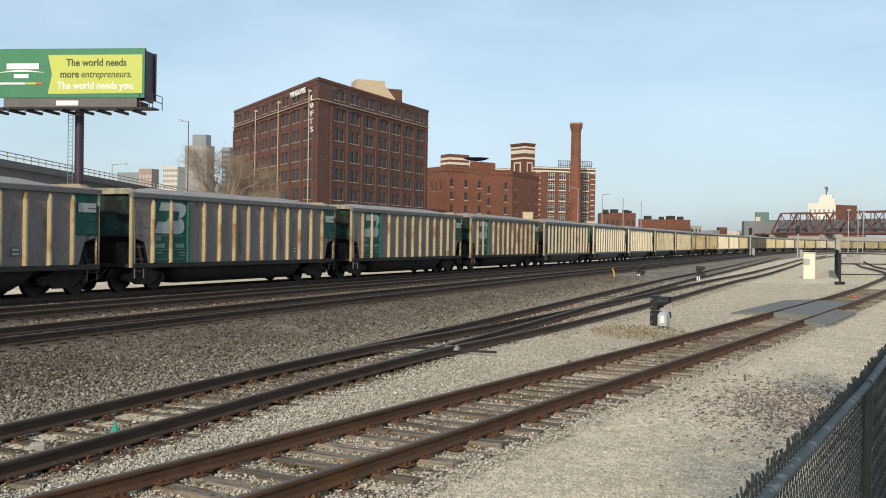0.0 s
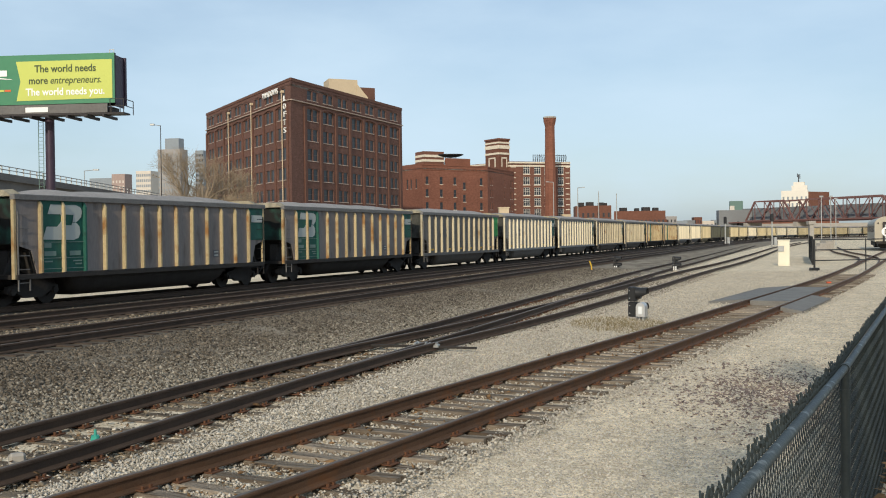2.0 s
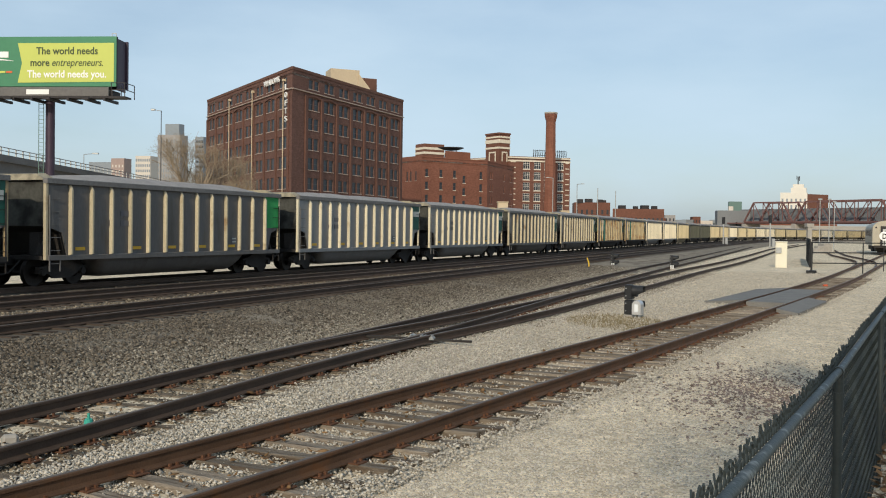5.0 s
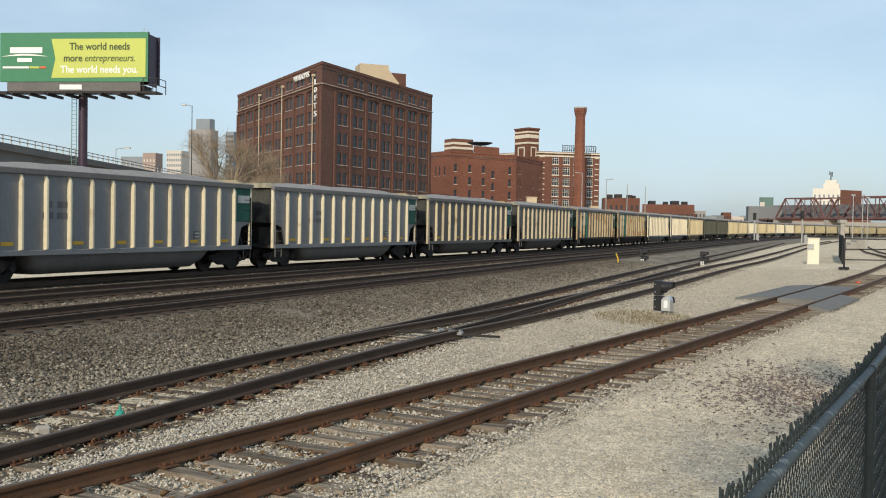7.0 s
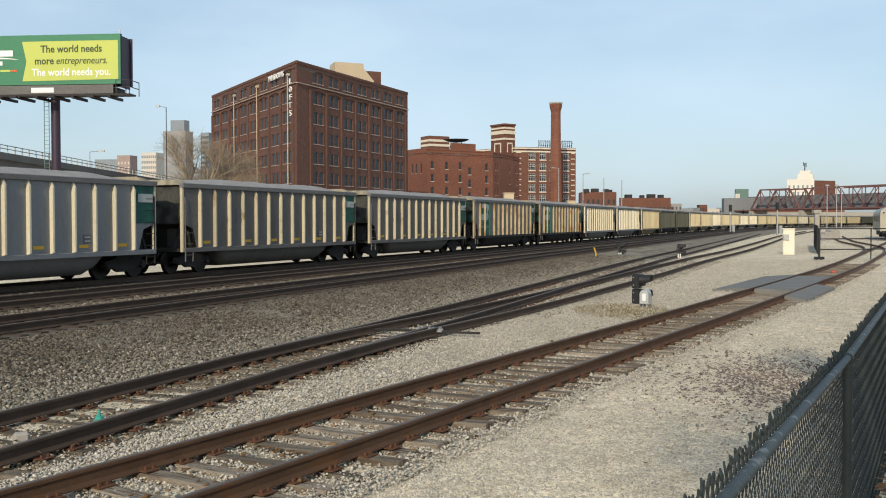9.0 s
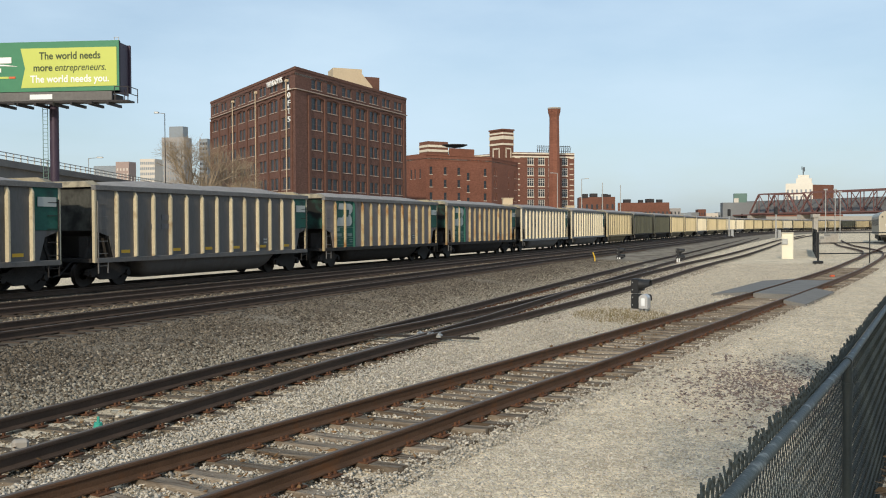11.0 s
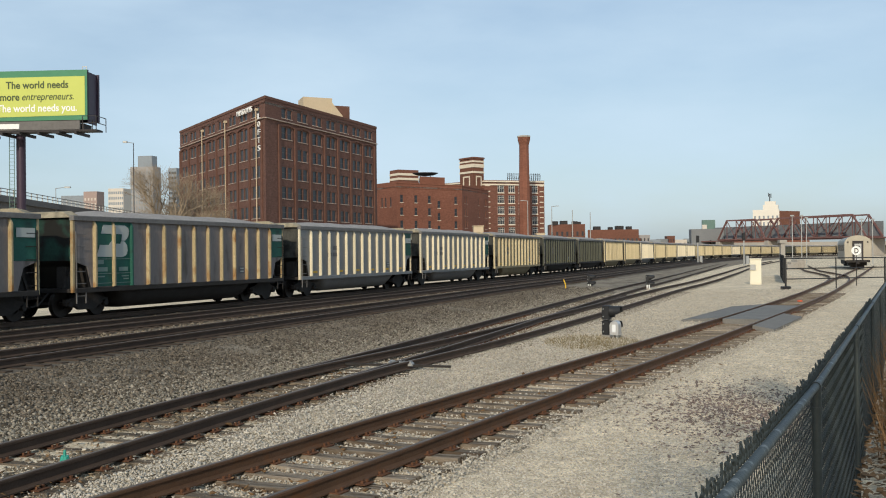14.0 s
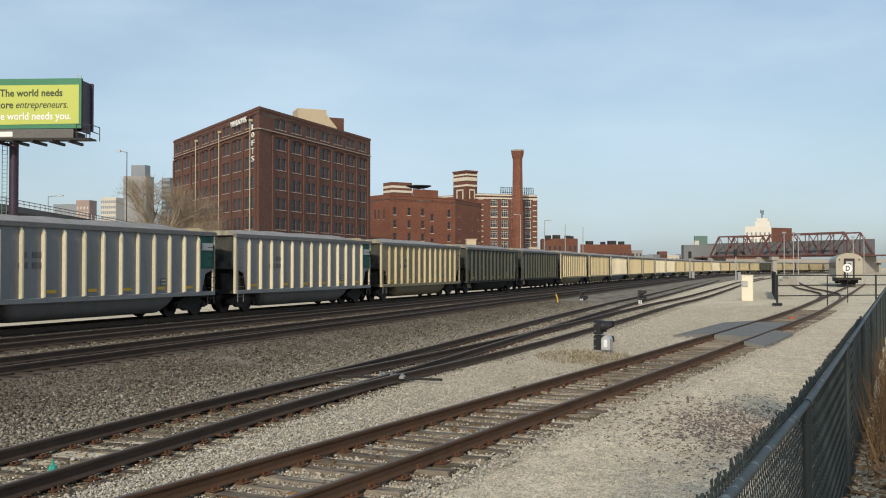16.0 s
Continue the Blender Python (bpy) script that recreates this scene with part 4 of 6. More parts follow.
def lofts():
    """Eight-storey dark red brick warehouse with a sharp corner, pilasters and paired windows."""
    b = thing("brick_warehouse", None, "eight-storey dark red brick loft building with white sign letters", "building")
    L, C, R = (-50.6, 238.5), (-23.8, 186.0), (-4.0, 232.0)
    TOP = 32.1
    back = (-29.0, 280.0)
    floors = [2.0 + 3.82 * k for k in range(7)]
    for name, a, c, bays, first, last in (("wall", L, C, 8, 0.55, 1.9), ("wall", C, R, 7, 5.0, 1.4)):
        _, width = face_frame(a, c)
        pitch = (width - first - last) / bays
        ww = pitch * 0.29
        holes = []
        for k in range(bays):
            x = first + k * pitch + pitch * 0.5
            for z in floors:
                for s in (-1, 1):
                    x0 = x + s * (ww * 0.62) - ww / 2
                    holes.append((x0, x0 + ww, z, z + 2.3))
            for s in (-1, 1):
                x0 = x + s * (ww * 0.62) - ww / 2
                holes.append((x0, x0 + ww, floors[-1] + 4.0, floors[-1] + 5.8))
        wall, m, width = wall_face(b, a, c, 0, TOP, holes, M["brick"])
        meshes = window_meshes(ww, 2.3, M["frame_dark"], M["trim_brown"])
        small = window_meshes(ww, 1.8, M["frame_dark"], M["trim_brown"])
        put_windows(b, m, [h for h in holes if h[3] - h[2] > 2.0], meshes)
        put_windows(b, m, [h for h in holes if h[3] - h[2] < 2.0], small)
        belt = Shape().box(0, width, -0.34, 0, floors[-1] + 3.2, floors[-1] + 3.36)
        part("belt_course", belt, M["trim_brown"], b, "pale stone belt course", at=m)
        part("cornice", Shape().box(-0.06, width + 0.06, -0.12, 0.1, TOP - 0.35, TOP + 0.2, 0.04), M["brick"], b, at=m)
        for k in range(bays + 1):
            x = first + k * pitch
            part("pilaster", Shape().box(x - 0.42, x + 0.42, -0.28, 0, 0, floors[-1] + 2.6, 0.05), M["brick"], b, at=m)
        for k in range(bays):
            x0, x1 = first + k * pitch + 0.42, first + (k + 1) * pitch - 0.42
            arch = Shape()
            n = 10
            zc, rise = floors[-1] + 2.2, 0.4
            pts = [(x0 + (x1 - x0) * i / n, zc + rise * math.sin(math.pi * i / n)) for i in range(n + 1)]
            ring = lambda y: [(p, y, q) for p, q in pts] + [(p, y, q + 0.35) for p, q in reversed(pts)]
            arch.sweep([ring(-0.2), ring(0.0)])
            part("arch", arch, M["brick"], b, at=m)
        if bays == 8:
            for x in (width * 0.33, width * 0.61, width - 3.9):
                pipe = Shape().tube((x, -0.42, 0), (x, -0.42, TOP - 2.2), 0.1, n=8)
                pipe.box(x - 0.35, x + 0.35, -0.6, 0, TOP - 2.2, TOP - 1.75, 0.05)
                part("downpipe", pipe, M["tan"], b, "tan rainwater pipe with hopper head", at=m)
            text_part("sign_letters", "WINDOWS", 1.55, M["white"], b, m @ Matrix.Translation((width - 15.4, -0.4, TOP - 2.0)) @ pose(0, 0, 0, 90), 9.2, "white sign letters", extrude=0.1, bold=0.0)
            for i, ch in enumerate("LOFTS"):
                text_part("sign_letters", ch, 1.5, M["white"], b, m @ Matrix.Translation((width - 3.1, -0.4, TOP - 3.9 - i * 1.5)) @ pose(0, 0, 0, 90), 1.25, "white sign letter", extrude=0.1, bold=0.0)
    wall_face(b, R, back, 0, TOP, [], M["brick"])
    wall_face(b, back, L, 0, TOP, [], M["brick"])
    roof_slab(b, [L, C, R, back], TOP - 0.9, M["roof"])
    pent = thing("penthouse", None)
    pent.parent = b
    part("penthouse_wall", Shape().prism([(-20.8, 219), (-19.2, 213.5), (-13.2, 216), (-14.8, 221.5)], TOP - 1, TOP + 4.3), M["tan"], pent, "tan rooftop stair house")
    part("penthouse_wall", Shape().prism([(-13.2, 217.6), (-9.6, 219.2), (-10.6, 223), (-14.2, 221.4)], TOP - 1, TOP + 3.0), M["brick"], pent, "brick rooftop block")
    ramp = Shape().add([(-13.4, 215.8, TOP + 3.6), (-11.0, 216.8, TOP + 0.6), (-11.0, 216.8, TOP - 1), (-13.4, 215.8, TOP - 1), (-13.9, 217, TOP + 3.6), (-11.5, 218, TOP + 0.6), (-11.5, 218, TOP - 1), (-13.9, 217, TOP - 1)],
                       [(3, 2, 1, 0), (4, 5, 6, 7), (0, 1, 5, 4), (1, 2, 6, 5), (2, 3, 7, 6), (3, 0, 4, 7)])
    part("stair_slope", ramp, M["tan"], pent)


def mid_building():
    """Lower orange-red brick warehouse."""
    b = thing("brick_warehouse", None, "five-storey orange-red brick warehouse with small windows", "building")
    W0, A, C, R = (-5.6, 300.0), (0.66, 290.0), (20.8, 305.0), (31.3, 330.0)
    T = 23.2
    w = face_frame(A, C)[1]
    rows = (20.3 - 2.6, 16.6 - 2.6, 12.8 - 2.6, 9.0 - 2.6, 5.2 - 2.6)
    holes = []
    for fx in (0.075, 0.285, 0.49, 0.90):
        holes += [(w * fx - 0.55, w * fx + 0.55, z, z + 2.2) for z in rows]
    holes += [(w * 0.635 - 0.55, w * 0.635 + 0.55, z - 1.4, z + 0.8) for z in rows]
    _, m, _ = wall_face(b, A, C, 0, T, holes, M["brick_mid"])
    meshes = window_meshes(1.1, 2.2, M["frame_dark"], M["stone_trim"])
    put_windows(b, m, holes, meshes)
    part("coping", Shape().box(-0.1, w + 0.1, -0.15, 0.3, T, T + 0.35, 0.04).box(0, w, -0.1, 0, T - 1.4, T - 1.15), M["brick_mid"], b, at=m)
    part("parapet_block", Shape().box(w * 0.36, w * 0.73, 0, 0.6, T + 0.35, T + 2.4, 0.05), M["brick_mid"], b, at=m)
    w2 = face_frame(C, R)[1]
    holes = [(w2 * fx - 0.4, w2 * fx + 0.4, z, z + 2.3) for fx in (0.1, 0.17, 0.62, 0.86, 0.92) for z in (18, 14.2, 10.4, 6.6)]
    _, m, _ = wall_face(b, C, R, 0, T, holes, M["brick_mid"])
    put_windows(b, m, holes, window_meshes(0.8, 2.3, M["frame_dark"], M["trim_brown"]))
    part("coping", Shape().box(-0.1, w2 + 0.1, -0.15, 0.3, T, T + 0.35, 0.04), M["brick_mid"], b, at=m)
    w3 = face_frame(W0, A)[1]
    holes = [(w3 * fx - 0.45, w3 * fx + 0.45, 16.5, 19.3) for fx in (0.3, 0.48, 0.72)]
    _, m, _ = wall_face(b, W0, A, 0, T + 0.5, holes, M["brick_mid"])
    put_windows(b, m, holes, window_meshes(0.9, 2.8, M["frame_dark"], M["trim_brown"]))
    wall_face(b, R, (0, 345), 0, T, [], M["brick_mid"])
    wall_face(b, (0, 345), W0, 0, T, [], M["brick_mid"])
    roof_slab(b, [W0, A, C, R, (0, 345)], T - 0.8, M["roof"])
    dish = Shape()
    n = 18
    rings = [[(9.5 + r * math.cos(t), 303 + r * 0.8 * math.sin(t), z) for t in np.linspace(0, 2 * math.pi, n, endpoint=False)] for r, z in ((0.5, T + 3.0), (2.6, T + 3.3), (3.9, T + 3.8), (3.9, T + 4.0), (2.2, T + 3.6), (0.4, T + 3.4))]
    dish.sweep(rings)
    for q in (-2.2, 0, 2.2):
        dish.bar((9.5 + q, 303, T - 0.8), (9.5 + q * 0.7, 303, T + 3.3), 0.22)
    part("roof_dish", dish, M["steel_dark"], b, "dark round rooftop platform on legs")


def banded_building():
    """Taller brown brick building with cream bands, a square tower and many white windows."""
    b = thing("banded_brick_building", None, "brown brick industrial building with cream bands and square tower", "building")
    A, C, R = (18.0, 384.0), (33.3, 366.0), (56.4, 372.0)
    T = 29.6
    w = face_frame(C, R)[1]
    rows = [25.0 - 3.95 * k for k in range(7)]
    holes, lite = [], []
    for fx, ww in ((0.27, 2.6), (0.45, 2.6), (0.60, 1.6), (0.84, 2.3)):
        for k, z in enumerate(rows):
            lite.append((w * fx - ww / 2, w * fx + ww / 2, z, z + 2.9))
    holes = lite
    _, m, _ = wall_face(b, C, R, 0, T, holes, M["brick_wa"])
    for ww in (2.6, 1.6, 2.3):
        meshes = window_meshes(ww, 2.9, M["frame_white"], M["stone_trim"], True, 0.3, 0.13)
        bar = Shape().box(ww * 0.32, ww * 0.36, 0.12, 0.2, 0, 2.9).box(ww * 0.66, ww * 0.7, 0.12, 0.2, 0, 2.9).box(0, ww, 0.12, 0.2, 2.0, 2.12).mesh("mullion", M["frame_white"])
        for h in holes:
            if abs(h[1] - h[0] - ww) < 0.01:
                put_windows(b, m, [h], meshes)
                part("mullion", bar, None, b, "white window mullions", at=m @ Matrix.Translation((h[0], 0, h[2])))
    bands = ((T - 0.7, T - 0.2), (T - 1.9, T - 1.35))
    sides = [(C, R), (A, C)]
    for p, q in sides:
        mm, ww = face_frame(p, q)
        for z0, z1 in bands:
            part("cream_band", Shape().box(-0.05, ww + 0.05, -0.2, 0.05, z0, z1, 0.03), M["stone_trim"], b, "cream terracotta band", at=mm)
    for z in rows:
        for x0, x1 in ((0.2, 0.05 * w + 1.0), (0.70 * w, 0.75 * w), (0.92 * w, 0.985 * w)):
            for dz in (0.3, 2.4):
                part("quoin", Shape().box(x0, x1, -0.12, 0, z + dz, z + dz + 0.3), M["stone_trim"], b, "cream quoin strip", at=m)
    wall_face(b, A, C, 0, T, [], M["brick_wa"])
    wall_face(b, R, (48, 420), 0, T, [], M["brick_wa"])
    wall_face(b, (48, 420), A, 0, T, [], M["brick_wa"])
    roof_slab(b, [A, C, R, (48, 420)], T - 0.8, M["roof"])
    # tower
    t0, t1, t2 = (24.6, 371.0), (29.0, 364.0), (33.2, 367.2)
    tower = thing("tower", None)
    tower.parent = b
    TT = 38.0
    mx = [(t0, t1), (t1, t2)]
    far = (t0[0] + t2[0] - t1[0], t0[1] + t2[1] - t1[1])
    part("tower_wall", Shape().prism([t0, t1, t2, far], 0, TT - 0.3), M["brick_wa"], tower)
    for p, q in mx:
        mm, ww = face_frame(p, q)
        for z0, z1 in ((TT - 1.9, TT - 1.3), (TT - 3.8, TT - 2.5), (TT - 5.9, TT - 5.2)):
            part("cream_band", Shape().box(-0.1, ww + 0.1, -0.2, 0.1, z0, z1, 0.03), M["stone_trim"], tower, "cream terracotta band", at=mm)
        part("tower_cap", Shape().box(-0.3, ww + 0.3, -0.35, 0.2, TT - 0.6, TT, 0.1), M["brick_wa"], tower, at=mm)
        fr = Shape()
        for x0, x1, z0, z1 in ((ww * 0.25, ww * 0.32, 27.5, TT - 7), (ww * 0.7, ww * 0.77, 27.5, TT - 7), (ww * 0.25, ww * 0.77, TT - 7.4, TT - 6.9)):
            fr.box(x0, x1, -0.12, 0, z0, z1)
        part("tower_panel", fr, M["stone_trim"], tower, "cream panel frame", at=mm)
    # roof sign frame
    sg = Shape()
    for x in np.linspace(0.42, 0.97, 16):
        p = m @ Vector((w * x, 2.5, T))
        sg.bar(p, p + Vector((0, 0, 2.9)), 0.16)
        sg.bar(p, p + Vector((0.6, 1.5, 2.4)), 0.1)
    for z in (0.8, 2.6):
        sg.bar(m @ Vector((w * 0.42, 2.5, T + z)), m @ Vector((w * 0.97, 2.5, T + z)), 0.15)
    part("sign_frame", sg, M["steel_dark"], b, "bare steel rooftop sign frame")
    # small stair house further left
    b2 = thing("banded_stair_house", None, "small brown brick roof house with cream bands", "building")
    s = 0.9
    part("wall", Shape().prism([(-1.5, 352), (1.5, 346), (8.6, 350), (5.6, 356)], 0, 32.0), M["brick_wa"], b2)
    for z0, z1 in ((28.4, 29.2), (30.0, 30.8)):
        part("cream_band", Shape().prism([(-1.6, 351.9), (1.5, 345.8), (8.8, 349.9), (5.6, 356.2)], z0, z1), M["stone_trim"], b2, "cream terracotta band")


def chimney():
    c = thing("chimney", None, "tall square red brick factory chimney with flared top", "chimney")
    x, y = 46.0, 350.0
    rings = []
    for z, r in ((0, 2.3), (24, 1.95), (38.5, 1.75), (40.6, 1.75), (42.4, 2.25), (43.6, 2.3), (43.6, 1.5), (42.6, 1.4)):
        rings.append([(x + r * math.cos(t), y + r * math.sin(t), z) for t in np.linspace(math.pi / 8, 2 * math.pi + math.pi / 8, 8, endpoint=False)])
    me = Shape().sweep(rings).mesh("shaft", M["brick_mid"])
    uv = me.uv_layers.new(name="UVMap")
    for poly in me.polygons:
        for li in poly.loop_indices:
            co = me.vertices[me.loops[li].vertex_index].co
            uv.data[li].uv = (co.x + co.y, co.z)
    part("shaft", me, None, c)
    part("cap", Shape().sweep([[(x + r * math.cos(t), y + r * math.sin(t), z) for t in np.linspace(math.pi / 8, 2 * math.pi + math.pi / 8, 8, endpoint=False)] for r, z in ((2.4, 43.4), (2.4, 43.9), (1.6, 43.9))]), M["concrete"], c)


def simple_block(name, label, outline, z1, mat, windows=(), win_mat=None, category="building", bands=None):
    """A far building: solid body, with rows of inset windows on given sides."""
    b = thing(name, None, label, category)
    part("body", Shape().prism(outline, 0, z1), mat, b)
    part("parapet", Shape().prism([(x, y) for x, y in outline], z1, z1 + z1 * 0.01 + 0.15), mat, b)
    for side, nx, z0, step, wfrac, hgt in windows:
        p, q = outline[side], outline[(side + 1) % len(outline)]
        m, w = face_frame(p, q)
        z = z0
        pitch = w / nx
        me = Shape().box(0, pitch * wfrac, -0.06, 0.1, 0, hgt).mesh("window", win_mat or M["glass"])
        while z + hgt < z1 - 0.5:
            for k in range(nx):
                part("window", me, None, b, at=m @ Matrix.Translation((pitch * (k + 0.5 - wfrac / 2), 0, z)))
            z += step
    return b


def far_city():
    d = lambda px, y: (px - 784) / 1761 * y
    # towers downtown
    Y = 900
    o = [(-235, 900), (-214, 896), (-210, 908), (-231, 912)]
    simple_block("office_tower", "hazy tan stone office tower with stepped top", o, 82, M["city_tan"], [(0, 9, 8, 5.2, 0.45, 3.2)], M["city_grey"])
    simple_block("office_tower", "grey-blue upper part of a hazy office tower", [(-229, 903), (-216, 900), (-213, 907), (-226, 910)], 92, M["city_grey"])
    simple_block("apartment_tower", "pale apartment tower with rows of balcony bands", [(-215, 760), (-203, 757), (-200, 768), (-212, 771)], 53.6, M["city_white"], [(0, 8, 6, 4.0, 0.7, 2.0)], M["city_grey"])
    simple_block("apartment_tower", "pinkish brick apartment tower with tan stair core", [(-264, 860), (-252, 857), (-249, 868), (-261, 871)], 58, M["city_pink"], [(0, 4, 6, 4.5, 0.4, 2.2)], M["city_white"])
    simple_block("office_block", "low grey-blue office block far off", [(-296, 900), (-274, 896), (-272, 910), (-294, 914)], 57, M["city_grey"])
    simple_block("office_block", "low pale office block behind bare trees", [(-240, 920), (-222, 915), (-220, 930), (-238, 935)], 42, M["city_tan"])
    simple_block("office_tower", "glassy blue tower behind the bare tree", [(-179, 800), (-172, 797), (-170, 806), (-177, 809)], 72, M["city_grey"], [(0, 5, 8, 4, 0.7, 2)], M["glass"])
    # low roofs right of the chimney
    simple_block("low_building", "low brown brick building with roof plant", [(70.5, 450), (86, 446), (88, 462), (72, 466)], 15.0, M["brick_wa"], [(0, 7, 2, 4, 0.4, 2)])
    simple_block("low_building", "low brown brick building in the distance", [(86, 440), (108, 436), (111, 456), (90, 460)], 12.2, M["brick_wa"], [(0, 12, 2.5, 4, 0.45, 2)])
    rnd = random.Random(12)
    x = 110.0
    for k in range(11):
        wd, z = rnd.uniform(3.0, 6.5), rnd.uniform(7.6, 10.6)
        mat, word = rnd.choice(((M["city_white"], "white"), (M["city_tan"], "tan"), (M["brick_wa"], "brown brick"), (M["city_grey"], "grey"), (M["mesh_grey"], "dark grey")))
        simple_block("far_house", "small far %s building by the tracks" % word, [(x, 470), (x + wd, 468), (x + wd + 1, 476), (x + 1, 478)], z, mat, [(0, 3, z - 2.6, 4, 0.35, 1.3)])
        x += wd * rnd.uniform(0.75, 1.1)
    simple_block("bridge_abutment", "grey screened bridge approach beside the truss", [(139.5, 462), (154, 459), (155, 468), (141, 471)], 12.6, M["mesh_grey"])
    for x, y, z, s in ((73, 449, 15.0, 2.6), (77, 449, 15.0, 3.2), (82, 449, 15.0, 2.4), (91, 443, 12.2, 3.0), (97, 443, 12.2, 2.0), (101, 442, 12.2, 3.4), (105, 441, 12.2, 2.4), (84, 449, 15, 1.5)):
        u = thing("roof_unit", pose(x, y, z), "dark rooftop air unit", "roof unit", "units on the low roofs")
        part("casing", Shape().box(-s / 2, s / 2, 0, s, 0, 1.0 + s * 0.3, 0.1), M["steel_dark"], u)
    for px, dep, z, wd in ((933, 150, 6.6, 1.5), (1044, 190, 6.2, 1.6)):
        h = thing("roof_hut", pose(d(px, dep), dep, 0), "tan stucco hut seen over the train", "hut", "tan huts behind the train")
        part("wall", Shape().box(-wd / 2, wd / 2, 0, 2, 0, z, 0.05), M["tan"], h)
        part("roof", Shape().box(-wd / 2 - 0.1, wd / 2 + 0.1, -0.1, 2.1, z, z + 0.12), M["tan"], h)
    # white building with a tower
    w = simple_block("white_building", "white glazed brick tower building with red brick wing", [(256, 700), (273, 694), (278, 706), (262, 712)], 31, M["white_glaze"], [(0, 6, 20, 4.6, 0.4, 2.6)], M["city_grey"])
    part("wing", Shape().prism([(273, 694.2), (292, 704), (286, 716), (268, 706)], 0, 30.5), M["brick_wa"], w, "red brick wing")
    tw = part("tower", Shape().prism([(263, 699), (273, 696), (276, 703), (266, 706)], 31, 35).prism([(264.5, 699.4), (271.5, 697), (274, 702.6), (267, 705)], 35, 37.5), M["white_glaze"], w)
    part("mast", Shape().tube((268.5, 700, 37), (268.5, 700, 43), 0.35, n=6).bar((267.6, 700, 41), (267.6, 700, 43.6), 0.4).bar((269.4, 700, 40), (269.4, 700, 43.2), 0.4), M["steel_dark"], w, "antenna mast")
    g = simple_block("green_tower", "small green copper-clad tower beside the bridge", [(163, 520), (169.2, 518), (170.5, 524), (164.4, 526)], 18.6, M["copper"])
    part("pale_band", Shape().prism([(162.8, 519.8), (165, 519), (165.2, 520), (163, 520.6)], 13.2, 16.4), M["city_white"], g, "pale panel")
    # street poles and masts standing behind the train
    for px, py, dep, top, arm in ((330, 216, 140, 0, -1), (1021, 334, 330, 0, -1), (1064, 345, 330, 0, 1), (1133, 357, 330, 0, 0), (1101, 352, 330, 0, 0), (196, 292, 165, 0, 1)):
        x = d(px, dep)
        z = EYE_Z + (441 - py + (px - 784) * 0.0157 - 18) / 1761 * dep
        p = thing("street_lamp", pose(x, dep, 0), "slender grey steel lamp pole", "street lamp", "poles behind the train")
        part("pole", Shape().tube((0, 0, 0), (0, 0, z), 0.11 * dep / 200, 0.075 * dep / 200, 8), M["steel_dark"] if px == 330 else M["steel_grey"], p)
        if arm:
            arm *= 0.6 if px == 330 else 1
            part("arm", Shape().tube((0, 0, z - 0.05), (arm * 1.6, 0, z + 0.1), 0.07 * dep / 200, 0.06 * dep / 200, 6), M["steel_grey"], p)
            part("lantern", Shape().box(min(arm * 1.4, arm * 2.4), max(arm * 1.4, arm * 2.4), -0.2, 0.2, z, z + 0.25, 0.05), M["steel_grey"], p)


def viaduct():
    """Road viaduct running off behind the billboard."""
    v = thing("viaduct", None, "grey concrete road viaduct with steel railing", "bridge", kind="structure")
    a, b = Vector((-51.5, 30, 0)), Vector((-58.5, 330, 0))
    d = (b - a).normalized()
    s = Vector((-d.y, d.x, 0)) * -1

    def rib(o, z):
        return [a + s * o + Vector((0, 0, z)), b + s * o + Vector((0, 0, z))]
    zt = 11.3
    deck = Shape()
    sec = [(0, zt - 0.9), (0, zt), (-0.4, zt), (-0.4, zt - 0.6), (-13, zt - 0.6), (-13, zt - 0.9)]
    deck.sweep([[a + s * o + Vector((0, 0, z)) for o, z in sec], [b + s * o + Vector((0, 0, z)) for o, z in sec]])
    # deck and girders carry their shade in the darker concrete colour
    part("deck", deck, M["concrete_dark"], v)
    g = Shape()
    for o in (-0.8, -4, -8, -12):
        sec = [(o - 0.25, zt - 0.9), (o + 0.25, zt - 0.9), (o + 0.25, zt - 2.5), (o - 0.25, zt - 2.5)]
        part("girder", Shape().sweep([[a + s * q + Vector((0, 0, z)) for q, z in sec], [b + s * q + Vector((0, 0, z)) for q, z in sec]]), M["concrete_dark"], v)
    n = 0
    L = (b - a).length
    post = Shape().box(-0.07, 0.07, -0.07, 0.07, 0, 0.95).mesh("railing_post", M["steel_grey"])
    for k in np.arange(30, L, 2.5):
        p = a + d * k + s * -0.15
        part("railing_post", post, None, v, at=Matrix.Translation((p.x, p.y, zt)))
    for z in (zt + 0.5, zt + 0.95):
        r = rib(-0.15, z)
        part("handrail", Shape().bar(r[0], r[1], 0.1), M["steel_grey"], v)
    for k in np.arange(10, L, 26):
        for o in (-1.5, -11):
            p = a + d * k + s * o
            part("pier", Shape().tube((p.x, p.y, 0), (p.x, p.y, zt - 2.5), 0.6, n=12), M["concrete"], v)
        p0, p1 = a + d * k + s * -0.4, a + d * k + s * -12.4
        part("pier_cap", Shape().bar((p0.x, p0.y, zt - 3.0), (p1.x, p1.y, zt - 3.0), 1.2, 1.0), M["concrete"], v)


